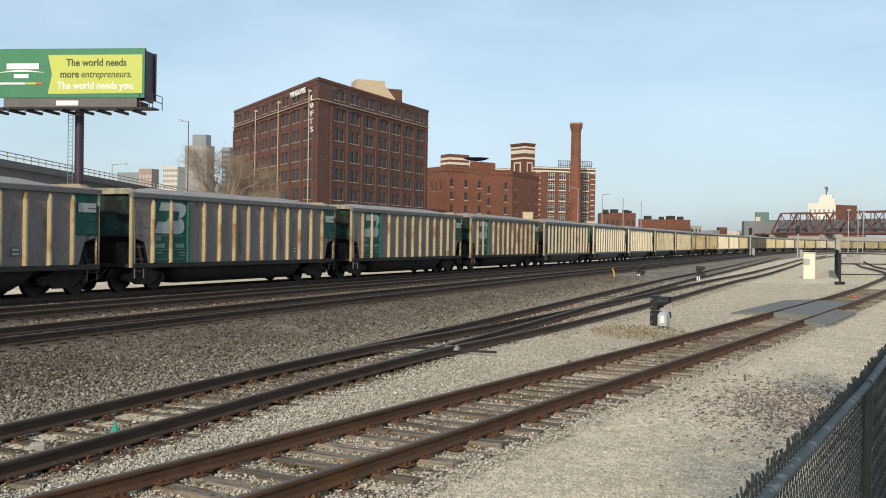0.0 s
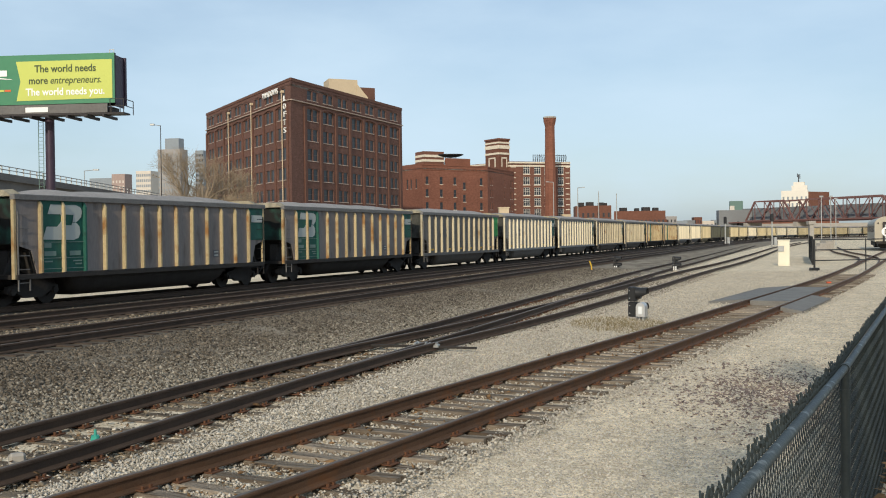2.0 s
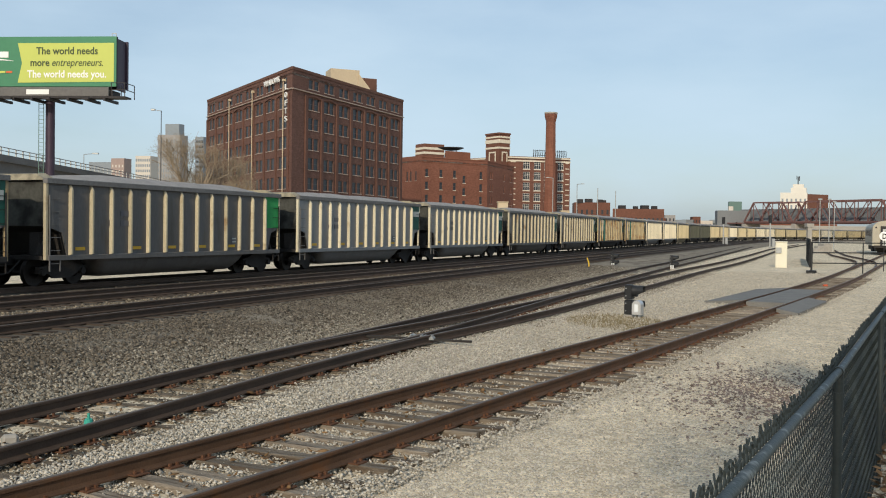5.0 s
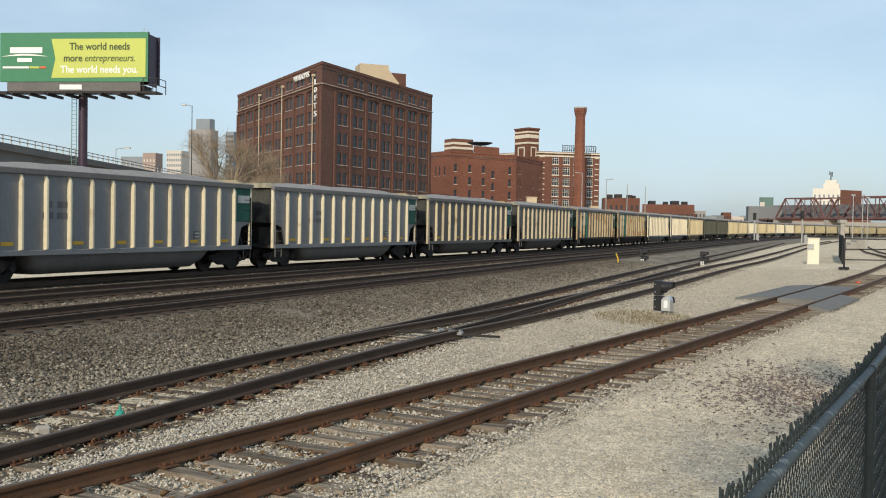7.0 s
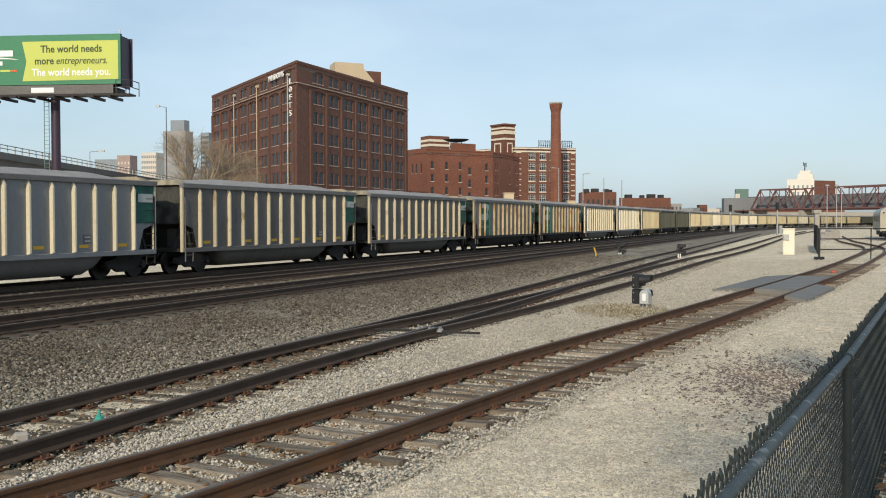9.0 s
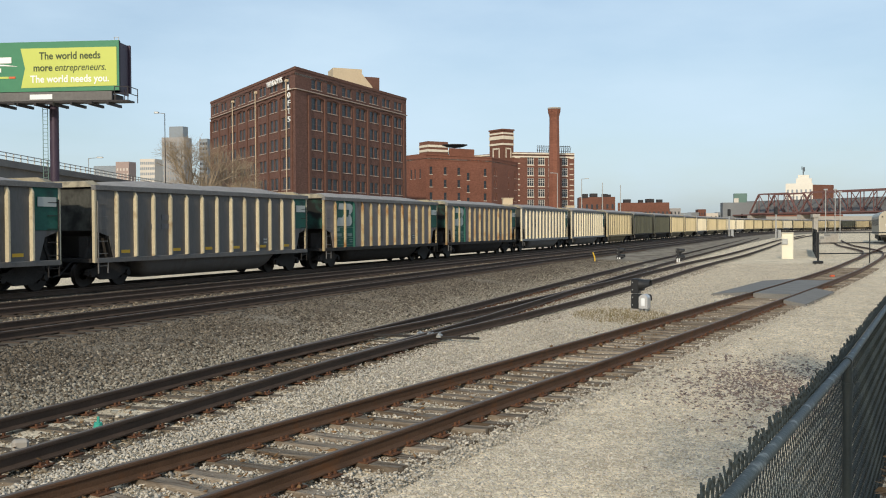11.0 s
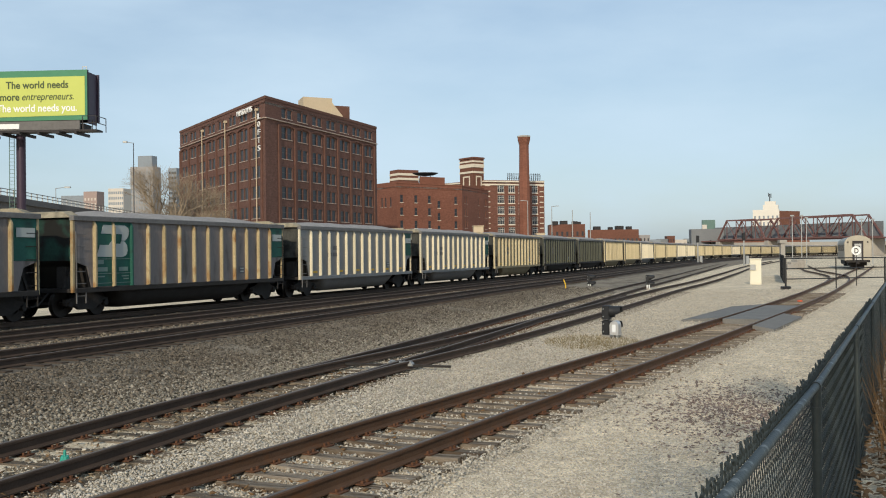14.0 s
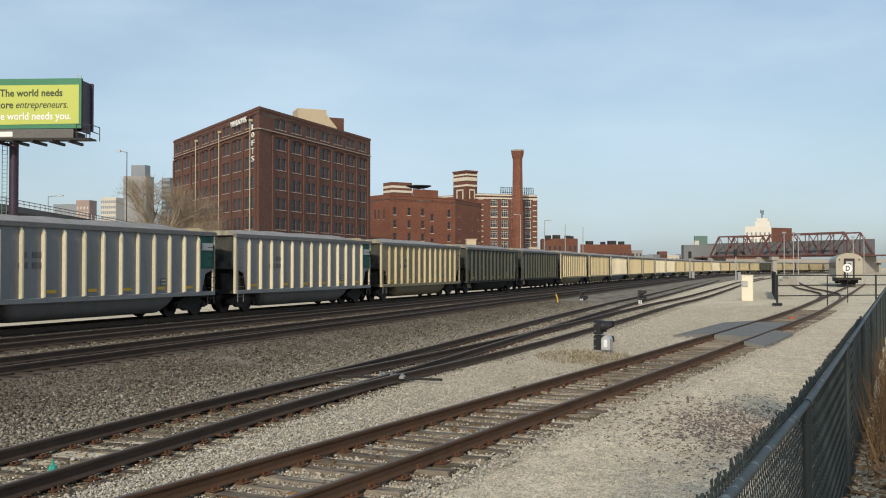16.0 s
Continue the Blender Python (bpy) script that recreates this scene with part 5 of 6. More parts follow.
def billboard():
    b = thing("billboard", None, "large roadside billboard, green and lime poster on a single post", "billboard")
    R, Lf = Vector((-27.6, 91.2, 0)), Vector((-41.9, 92.9, 0))
    m, w = face_frame(Lf, R)
    z0, z1 = 14.97, 19.5
    tilt = m

    def flat(name, x0, x1, a0, a1, mat, y, label=""):
        return part(name, Shape().box(x0 * w, x1 * w, y - 0.02, y + 0.02, z0 + a0 * (z1 - z0), z0 + a1 * (z1 - z0)), mat, b, label, at=tilt)
    part("panel", Shape().box(0, w, 0.05, 0.35, z0, z1), M["steel_dark"], b, at=tilt)
    flat("poster", 0, 1, 0, 1, M["green_sign"], 0.03, "green vinyl poster")
    lime = Shape()
    H = z1 - z0
    pts = [(0.352, 0.075), (0.985, 0.095), (0.985, 0.87), (0.352, 0.87), (0.380, 0.47)]
    ring = lambda y: [(p * w, y, z0 + q * H) for p, q in pts]
    lime.sweep([ring(-0.02), ring(0.0)][::-1])
    part("poster_field", lime, M["lime_sign"], b, "lime yellow field", at=tilt)
    up = lambda x, z: tilt @ Matrix.Translation((x * w, -0.04, z0 + z * H)) @ pose(0, 0, 0, 90)
    text_part("headline", "The world needs", 0.93, M["ink"], b, up(0.475, 0.645), 0.405 * w, extrude=0.01)
    text_part("headline", "more", 0.93, M["ink"], b, up(0.435, 0.41), 0.125 * w, extrude=0.01)
    text_part("headline", "entrepreneurs.", 0.93, M["ink"], b, up(0.575, 0.41), 0.335 * w, shear=0.25, extrude=0.006)
    text_part("headline", "The world needs you.", 0.93, M["white"], b, up(0.415, 0.18), 0.52 * w, "white headline", extrude=0.01)
    # name and address of the advertiser as plain shapes
    flat("name_bar", 0.07, 0.29, 0.58, 0.70, M["white"], -0.02, "white wordmark bar")
    flat("name_bar", 0.12, 0.22, 0.40, 0.48, M["white"], -0.02, "white wordmark bar")
    flat("address_bar", 0.02, 0.20, 0.27, 0.31, M["white"], -0.02, "white address bar")
    flat("address_bar", 0.205, 0.27, 0.27, 0.31, M["lime_sign"], -0.02, "lime address bar")
    flat("address_bar", 0.275, 0.315, 0.27, 0.31, M["red_ink"], -0.02, "red address bar")
    sw = Shape()
    arc = [(0.015 + 0.31 * t, 0.515 + 0.05 * math.sin(math.pi * t)) for t in np.linspace(0, 1, 12)]
    ring = lambda y: [(p * w, y, z0 + q * H) for p, q in arc] + [(p * w, y, z0 + (q - 0.03 * math.sin(math.pi * (p - 0.015) / 0.31) - 0.004) * H) for p, q in reversed(arc)]
    sw.sweep([ring(-0.03), ring(-0.01)][::-1])
    part("swoosh", sw, M["white"], b, "white curved line", at=tilt)
    # apron, catwalk, back panel
    part("apron", Shape().box(0.05 * w, 0.95 * w, 0.0, 0.2, z0 - 0.85, z0 - 0.05), M["concrete_dark"], b, "weathered grey apron strip", at=tilt)
    flat("owner_plate", 0.41, 0.56, -0.16, -0.06, M["white"], -0.03, "white owner's plate")
    cat = Shape().box(-0.3, w + 1.4, -1.3, 0.1, z0 - 1.2, z0 - 1.05)
    for x in np.arange(0.3, w + 1, 1.7):
        cat.box(x - 0.1, x + 0.1, -1.4, 1.5, z0 - 1.45, z0 - 1.2)
    part("catwalk", cat, M["steel_dark"], b, "dark steel catwalk", at=tilt)
    rail = Shape()
    for x, y in ((w + 0.1, -1.25), (w + 1.35, -1.25), (w + 1.35, 0.9), (w + 0.1, 0.9)):
        rail.bar((x, y, z0 - 1.1), (x, y, z0 + 0.15), 0.06)
    for z in (z0 - 0.45, z0 + 0.15):
        rail.bar((w + 0.1, -1.25, z), (w + 1.35, -1.25, z), 0.06).bar((w + 1.35, -1.25, z), (w + 1.35, 0.9, z), 0.06)
    part("catwalk_rail", rail, M["steel_dark"], b, at=tilt)
    part("back_panel", Shape().box(0, w + 0.1, 2.2, 2.5, z0, z1 - 0.1).box(w - 0.12, w - 0.04, 0.36, 2.19, z0 - 0.3, z1 - 0.15), M["pole_purple"], b, at=tilt)
    top = Shape()
    for x in (w - 0.1, w - 0.5):
        top.bar((x, 0.2, z1 - 0.1), (x, 0.2, z1 + 0.32), 0.05)
    top.bar((w - 0.5, 0.2, z1 + 0.3), (w - 0.1, 0.2, z1 + 0.3), 0.05)
    part("top_bracket", top, M["steel_grey"], b, at=tilt)
    part("truss", Shape().box(0.5, w - 0.5, 0.4, 2.1, z0 - 0.9, z0 - 0.3).box(0.5, w - 0.5, 0.4, 2.1, z1 - 1.0, z1 - 0.6), M["steel_dark"], b, at=tilt)
    for x in (0.12, 0.37, 0.62, 0.87):
        fl = Shape()
        fl.bar((x * w, -0.2, z0 - 1.3), (x * w, -2.0, z0 - 1.35), 0.09)
        fl.box(x * w - 0.35, x * w + 0.35, -2.3, -1.9, z0 - 1.45, z0 - 1.25, 0.04)
        part("flood_light", fl, M["steel_dark"], b, "unlit flood light on an arm", at=tilt)
    part("post", Shape().tube((-34.3, 93.4, 0), (-34.3, 93.4, z0 - 1.0), 0.41, n=16), M["pole_purple"], b, smooth=True)
    lad = Shape()
    for q in (-0.22, 0.22):
        lad.bar((-34.98 + q, 93.0, 1), (-34.98 + q, 93.0, z0 - 1.1), 0.05)
    for z in np.arange(1.2, z0 - 1.2, 0.35):
        lad.bar((-35.2, 93.0, z), (-34.76, 93.0, z), 0.035)
    part("ladder", lad, M["copper"], b)


def bare_tree(at, height, seed, label, fine_twig=0.011):
    """A bare tree: trunk, forking limbs and many fine twigs."""
    rnd = random.Random(seed)
    t = thing("tree", at, label, "tree", "bare trees by the viaduct")
    trunk, limbs, twigs = Shape(), Shape(), Shape()
    trunk.tube((0, 0, -0.2), (0.1, 0, height * 0.22), height * 0.028, height * 0.02, 9)

    def grow(p, d, length, r, level):
        q = p + d * length
        (limbs if level < 3 else twigs).tube(p, q, r, r * 0.6, 6 if level < 3 else 3, caps=False)
        if level == 7:
            return
        for _ in range(3 if level < 6 else 2):
            e = (d + Vector((rnd.gauss(0, 0.42), rnd.gauss(0, 0.42), rnd.gauss(0.06, 0.28)))).normalized()
            grow(p + d * length * rnd.uniform(0.55, 1.0), e, length * rnd.uniform(0.62, 0.82), max(r * 0.58, fine_twig), level + 1)
    for k in range(4):
        a = k * 1.6 + rnd.random()
        grow(Vector((0.1, 0, height * 0.2)), Vector((math.cos(a) * 0.45, math.sin(a) * 0.45, 1)).normalized(), height * 0.23, height * 0.0105, 1)
    part("trunk", trunk, M["twig"], t)
    part("branchwork", limbs, M["twig"], t)
    part("crown", twigs, M["twig"], t, "fine bare twigs")
    return t


def truss_bridge():
    """Rust-red through truss bridge across the yard."""
    b = thing("truss_bridge", None, "rust-red steel through truss bridge with grey screens", "bridge", kind="structure")
    a, e = Vector((148.2, 450, 0)), Vector((181, 374, 0))
    m, w = face_frame(a, e)
    zb, h = 7.5, 8.6
    for y in (0, 9):
        for x0, x1 in ((0, w * 0.36), (w * 0.37, w)):
            n = int(round((x1 - x0) / 6.2))
            step = (x1 - x0) / n
            for z, s0, s1 in ((zb, x0, x1), (zb + h, x0 + step, x1 - step)):
                part("chord", Shape().bar((s0, y, z), (s1, y, z), 0.5, 0.6), M["truss"], b, at=m)
            for i in range(1, n):
                x = x0 + i * step
                part("vertical", Shape().bar((x, y, zb), (x, y, zb + h), 0.28), M["truss"], b, at=m)
                if i < n - 1:
                    up = i < n / 2
                    part("diagonal", Shape().bar((x, y, zb + h if up else zb), (x + step, y, zb if up else zb + h), 0.26), M["truss"], b, at=m)
            part("end_post", Shape().bar((x0, y, zb), (x0 + step, y, zb + h), 0.6), M["truss"], b, at=m)
            part("end_post", Shape().bar((x1, y, zb), (x1 - step, y, zb + h), 0.6), M["truss"], b, at=m)
    for x in np.arange(6, w - 4, 5.2):
        part("top_strut", Shape().bar((x, 0, zb + h), (x, 9, zb + h), 0.3), M["truss"], b, at=m)
    part("deck", Shape().box(-14, w + 12, 0.3, 8.7, zb - 0.8, zb - 0.3), M["truss"], b, at=m)
    part("screen", Shape().box(-13, w, 9.4, 9.55, zb - 0.2, zb + 6.0), M["mesh_grey"], b, "grey screen panels", at=m)
    for x in (-0.5, w * 0.365, w):
        part("pier", Shape().box(x - 1.2, x + 1.2, 0, 9, 0, zb - 0.8, 0.1), M["concrete"], b, at=m)
    for x in (-14, -8):
        part("approach_post", Shape().box(x, x + 0.5, 2, 2.5, 0, zb), M["steel_dark"], b, at=m)
    # lower concrete road bridge behind
    c = thing("road_bridge", None, "pale concrete road bridge low behind the truss", "bridge", kind="structure")
    part("beam", Shape().box(-5, 130, 0, 10, 4.6, 6.4), M["concrete"], c, at=pose(150, 472, 0))
    for x in np.arange(0, 130, 18):
        part("pier", Shape().box(x, x + 1.2, 2, 8, 0, 4.6), M["concrete"], c, at=pose(150, 472, 0))
    p = thing("bridge_pier", pose(79.2, 200, 0), "pale concrete bridge pier with wide cap", "bridge pier")
    part("shaft", Shape().box(-0.45, 0.45, -0.45, 0.45, -0.1, 3.9, 0.05), M["concrete"], p)
    part("cap", Shape().box(-0.75, 0.75, -0.7, 0.7, 3.9, 4.6, 0.06), M["concrete"], p)
    wall = thing("retaining_wall", None, "long red brick wall under the bridge", "wall", kind="structure")
    part("wall", Shape().box(0, 60, 0, 1, 0, 7.4), M["brick_mid"], wall, at=pose(148, 490, 0))


# ---------------------------------------------------------------- yard things
def signal(at, label, double=True, lantern=True):
    """Dwarf signal: black heads with hooded lenses on a short post."""
    s = thing("dwarf_signal", at, label, "signal", "dwarf signals")
    part("base", Shape().box(-0.2, 0.2, -0.2, 0.2, -0.05, 0.08, 0.02), M["concrete"], s)
    heads = (0.10, 0.54) if double else (0.12,)
    for z in heads:
        hd = part("head", Shape().box(-0.2, 0.04, -0.13, 0.13, z, z + 0.42, 0.03), M["black"], s)
        part("drum", Shape().tube((0.03, 0, z + 0.24), (0.16, 0, z + 0.24), 0.175, 0.165, 16), M["black"], hd, smooth=True)
        part("lens", Shape().tube((0.16, 0, z + 0.24), (0.17, 0, z + 0.24), 0.1, 0.09, 14), M["glass"], hd, "dark signal lens")
        rings = []
        for x, r, open_by in ((0.15, 0.165, 0.7), (0.36, 0.17, 0.1)):
            arc = np.linspace(-open_by, math.pi + open_by, 14)
            rings.append([(x, r * math.cos(t), z + 0.24 + r * math.sin(t)) for t in arc] + [(x, (r - 0.012) * math.cos(t), z + 0.24 + (r - 0.012) * math.sin(t)) for t in arc[::-1]])
        part("hood", Shape().sweep(rings), M["black"], hd)
        part("bolts", Shape().box(-0.16, -0.13, -0.14, -0.13, z + 0.08, z + 0.11).box(-0.16, -0.13, -0.14, -0.13, z + 0.3, z + 0.33), M["steel_grey"], hd)
    if not lantern:
        for x in (-0.12, 0.02):
            part("leg", Shape().box(x, x + 0.07, -0.24, -0.14, -0.05, 0.3, 0.01), M["white"], s, "white-painted leg")
        part("footing", Shape().prism([(-0.5, -0.45), (0.45, -0.5), (0.6, 0.3), (-0.4, 0.35)], -0.1, 0.05), M["concrete"], s, "pale concrete footing")
    if lantern:
        outline = [(-0.13, 0.12), (0.13, 0.12), (0.13, 0.4)] + [(0.13 * math.cos(t), 0.4 + 0.13 * math.sin(t)) for t in np.linspace(0.3, math.pi - 0.3, 6)] + [(-0.13, 0.4)]
        ring = lambda y: [(0.26 + p, y, q) for p, q in outline]
        part("junction_box", Shape().sweep([ring(-0.45), ring(-0.12)][::-1]), M["alu"], s, "bright metal junction box")
        part("junction_lid", Shape().box(0.2, 0.32, -0.475, -0.45, 0.2, 0.42, 0.01), M["lens"], s)
        part("conduit", Shape().tube((0.2, -0.3, -0.05), (0.2, -0.3, 0.14), 0.03, n=8).tube((0.3, -0.3, -0.05), (0.3, -0.3, 0.14), 0.03, n=8), M["alu"], s)
    return s


def yard():
    signal(pose(6.30, 29.1, -0.03, 0, 0, -28), "black double dwarf signal with bright metal junction box")
    signal(pose(13.6, 68.9, -0.03, 0, 0, -25), "black dwarf signal far along the lead track", True, False)
    signal(pose(17.1, 66.4, -0.03, 0, 0, -25), "small black dwarf signal between the yard tracks", True, False)
    # relay cabinet
    c = thing("relay_cabinet", pose(27.3, 74.2, -0.06, 0, 0, -21), "cream painted metal signal cabinet on the gravel", "cabinet")
    part("body", Shape().box(-0.42, 0.42, -0.4, 0.4, 0, 1.9, 0.04), M["box_cream"], c)
    part("door", Shape().box(-0.36, 0.36, -0.43, -0.4, 0.12, 1.8, 0.01), M["box_cream"], c)
    part("meter", Shape().box(-0.38, 0.02, -0.52, -0.43, 1.08, 1.5, 0.02), M["steel_grey"], c, "grey meter box")
    part("cap", Shape().box(-0.46, 0.46, -0.45, 0.44, 1.9, 1.96, 0.02), M["box_cream"], c)
    # yellow marker
    y = thing("marker_post", pose(10.9, 63.2, 0.0), "leaning yellow plastic marker post", "marker post")
    part("post", Shape().tube((0, 0, -0.05), (-0.02, 0, 0.45), 0.045, n=8).tube((-0.02, 0, 0.45), (-0.14, 0, 0.78), 0.045, 0.04, 8), M["yellow"], y)
    # crossing panels
    S = {k: fine(smooth_line(SIDING), 0.25) for k in (0,)}[0]
    pts = [p for p in S if 31.0 < p[1] < 43.2]
    cr = thing("track_crossing", None, "grey worn rubber crossing panels over the siding", "crossing", kind="structure")
    for o0, o1, a, bnd in ((-2.3, -0.82, 34.2, 42.6), (-0.68, 0.68, 33.5, 41.7), (0.8, 1.45, 30.6, 37.0)):
        seg = [p for p in pts if a < p[1] < bnd]
        for k in range(3):
            q = seg[len(seg) * k // 3: len(seg) * (k + 1) // 3 + (1 if k < 2 else 0)]
            rings = [[(x + o * math.cos(h), yy - o * math.sin(h), z) for o, z in ((o0, -0.08), (o1, -0.08), (o1, 0.15 if o0 < 0 else 0.03), (o0, 0.03 if o0 < -1 else 0.15))] for x, yy, h in q]
            part("panel", Shape().sweep(rings), M["rubber"], cr)
    # orange cloth-like marker plate on the rail
    o = thing("rail_flag", pose(19.4, 46.9, 0.02), "bright orange painted derail block on the siding", "derail")
    part("block", Shape().box(-0.1, 0.1, -0.09, 0.09, 0, 0.08, 0.025), M["orange"], o)
    # teal tag and pale block by the lead track
    g = thing("track_marker", pose(-3.93, 12.0, 0.03, 6, 0, 20), "small teal plastic cone beside the rail", "marker")
    part("cone", Shape().tube((0, 0, -0.05), (0, 0, 0.13), 0.085, 0.045, 9).tube((0, 0, 0.13), (0, 0, 0.2), 0.02, 0.015, 6), M["green_tag"], g)
    st = thing("stone_block", pose(-4.6, 11.35, 0.03, 0, 0, 30), "pale lump of stone beside the rail", "stone")
    part("lump", Shape().box(-0.09, 0.09, -0.06, 0.06, -0.05, 0.07, 0.03), M["concrete"], st)
    # switch rods
    r = thing("switch_rod", pose(0.05, 21.7, 0.06, 0, 0, -21), "galvanised switch rod and bracket between the rails", "switch gear")
    part("rod", Shape().box(-1.3, 1.2, -0.03, 0.03, 0, 0.05), M["under"], r)
    part("bracket", Shape().box(-0.15, 0.35, -0.08, 0.08, 0.02, 0.09, 0.02).box(-0.2, -0.15, -0.12, 0.12, 0.0, 0.13, 0.02), M["steel_grey"], r)
    for k in range(6):
        part("bolt", Shape().box(-0.12 + k * 0.08, -0.09 + k * 0.08, -0.06, 0.06, 0.09, 0.12), M["steel_grey"], r)
    # gate and fence across the siding
    gt = thing("yard_gate", None, "black steel pipe gate across the siding", "gate")
    P0, P1 = Vector((25.3, 63.4, 0)), Vector((36.6, 66.0, 0))
    d = P1 - P0
    for k, tk in ((0.0, 0.07), (0.33, 0.04), (0.66, 0.06), (1.0, 0.07)):
        p = P0 + d * k
        part("post", Shape().tube((p.x, p.y, -0.05), (p.x, p.y, 2.0), tk, n=8), M["black"], gt)
    part("foot", Shape().box(P0.x - 0.26, P0.x + 0.26, P0.y - 0.26, P0.y + 0.26, -0.08, 0.16, 0.04), M["black"], gt)
    for z in (0.62, 1.3, 1.95):
        part("rail", Shape().tube(P0 + Vector((0, 0, z)), P1 + Vector((0, 0, z)), 0.035, n=8), M["black"], gt)
    fn = thing("yard_fence", None, "black chain-link fence panel beside the cabinet", "fence")
    F0, F1 = Vector((29.8, 75.0, 0)), Vector((38.2, 97, 0))
    dd = F1 - F0
    for k in np.linspace(0, 1, 8):
        p = F0 + dd * k
        part("post", Shape().tube((p.x, p.y, -0.05), (p.x, p.y, 2.1), 0.05, n=8), M["black"], fn)
    wires = Shape()
    u = dd.normalized()
    for k in np.arange(0, dd.length, 0.16):
        p = F0 + u * k
        wires.bar((p.x, p.y, 0.05), (p.x + u.x * 1.0, p.y + u.y * 1.0, 2.05), 0.05)
        wires.bar((p.x + u.x * 1.0, p.y + u.y * 1.0, 0.05), (p.x, p.y, 2.05), 0.05)
    part("wire_mesh", wires, M["black"], fn)
    # mile signs and masts in the yard throat
    for px, py, dep, base in ((1500, 372, 150, 0), (1517, 372, 160, 0), (1526, 376, 170, 0), (1568 + 60, 380, 150, 0), (1568 + 80, 380, 165, 0)):
        x = (px - 784) / 1761 * dep
        z = EYE_Z + (434 - py) / 1761 * dep
        p = thing("light_mast", pose(x, dep, 0), "grey steel yard mast", "mast", "yard masts")
        part("pole", Shape().tube((0, 0, 0), (0, 0, z), 0.085, 0.06, 8), M["steel_grey"], p)
        part("head", Shape().box(-0.3, 0.3, -0.1, 0.1, z - 0.1, z + 0.12, 0.03), M["steel_grey"], p)
    for px, dep, top in ((1327, 185, 408), (1411, 170, 404)):
        x = (px - 784) / 1761 * dep
        z = EYE_Z + (433 - top) / 1761 * dep
        p = thing("signal_mast", pose(x, dep, 0), "grey signal mast with black heads by the main track", "signal")
        part("pole", Shape().tube((0, 0, 0), (0, 0, z), 0.15, 0.12, 8), M["steel_grey"], p)
        part("head", Shape().box(-0.27, 0.27, -0.2, 0.2, z - 1.0, z + 0.3, 0.08), M["black"], p)
        part("case", Shape().box(0.25, 0.8, -0.3, 0.3, 0.2, 1.6, 0.05), M["steel_grey"], p)
    # letter sign
    D = thing("letter_sign", pose(31.7, 67, 0, 0, 0, -26), "round white yard sign with black letter D on a post", "sign")
    part("post", Shape().tube((0, 0, 0), (0, 0, 2.2), 0.03, n=6), M["steel_dark"], D)
    part("disc", Shape().tube((0, 0.0, 2.42), (0, -0.03, 2.42), 0.31, n=20), M["white"], D)
    text_part("letter", "D", 0.5, M["black"], D, pose(-0.13, -0.04, 2.24, 90), 0.26)
    # concrete blocks beyond the gate
    for x, y, s in ((52.0, 128, 1.0), (53.6, 130, 1.3), (50.3, 125, 0.7)):
        k = thing("concrete_block", pose(x, y, -0.03, 0, 0, 15), "weathered concrete block beyond the gate", "concrete block", "blocks beyond the gate")
        part("block", Shape().box(-s / 2, s / 2, -s / 2, s / 2, 0, s, 0.06), M["concrete"], k)


def coach():
    """Parked stainless passenger coach, end on."""
    c = thing("passenger_coach", pose(57.9, 121.9, 0.12, 0, 0, -22.5), "parked stainless steel passenger coach with end door", "railway coach")
    W, H0, H1, Ln = 1.55, 1.0, 4.15, 25.0
    sec = [(-W, H0), (-W, 3.2)] + [(-W * math.cos(t), 3.2 + 0.95 * math.sin(t)) for t in np.linspace(0.15, math.pi - 0.15, 12)] + [(W, 3.2), (W, H0)]
    part("body", Shape().sweep([[(x, y, z) for x, z in sec] for y in (0, Ln)][::-1]), M["steel_car"], c, smooth=True)
    part("end_frame", Shape().box(-0.62, 0.62, -0.25, 0, 1.0, 3.45, 0.04), M["steel_dark"], c)
    part("end_door", Shape().box(-0.4, 0.4, -0.29, -0.25, 1.05, 3.1, 0.02), M["steel_grey"], c, "pale end door")
    part("door_window", Shape().box(-0.2, 0.2, -0.3, -0.29, 2.2, 2.85), M["glass"], c)
    for x in (-1.15, 1.15):
        part("marker_lamp", Shape().tube((x, 0, 3.3), (x, -0.08, 3.3), 0.1, n=10), M["steel_dark"], c)
    for k in range(9):
        for s in (-1, 1):
            part("window", Shape().box(min(s * W, s * (W + 0.02)), max(s * W, s * (W + 0.02)), 1.6 + k * 2.5, 3.2 + k * 2.5, 2.2, 3.0), M["glass"], c)
    part("buffer_beam", Shape().box(-1.4, 1.4, -0.15, 0.1, 0.75, 1.05, 0.03), M["under"], c)
    part("coupler", Shape().box(-0.15, 0.15, -0.7, 0, 0.6, 0.9, 0.03), M["under"], c)
    for y in (3.0, 22.0):
        for q in (-1.2, 1.2):
            part("wheelset", Shape().tube((-0.8, y + q, 0.46), (0.8, y + q, 0.46), 0.46, n=18), M["wheel"], c)
        part("truck_frame", Shape().box(-1.1, 1.1, y - 1.8, y + 1.8, 0.35, 0.75, 0.05), M["under"], c)
    part("skirt", Shape().box(-1.3, 1.3, 5.5, 19.5, 0.4, 1.0, 0.05), M["under"], c)


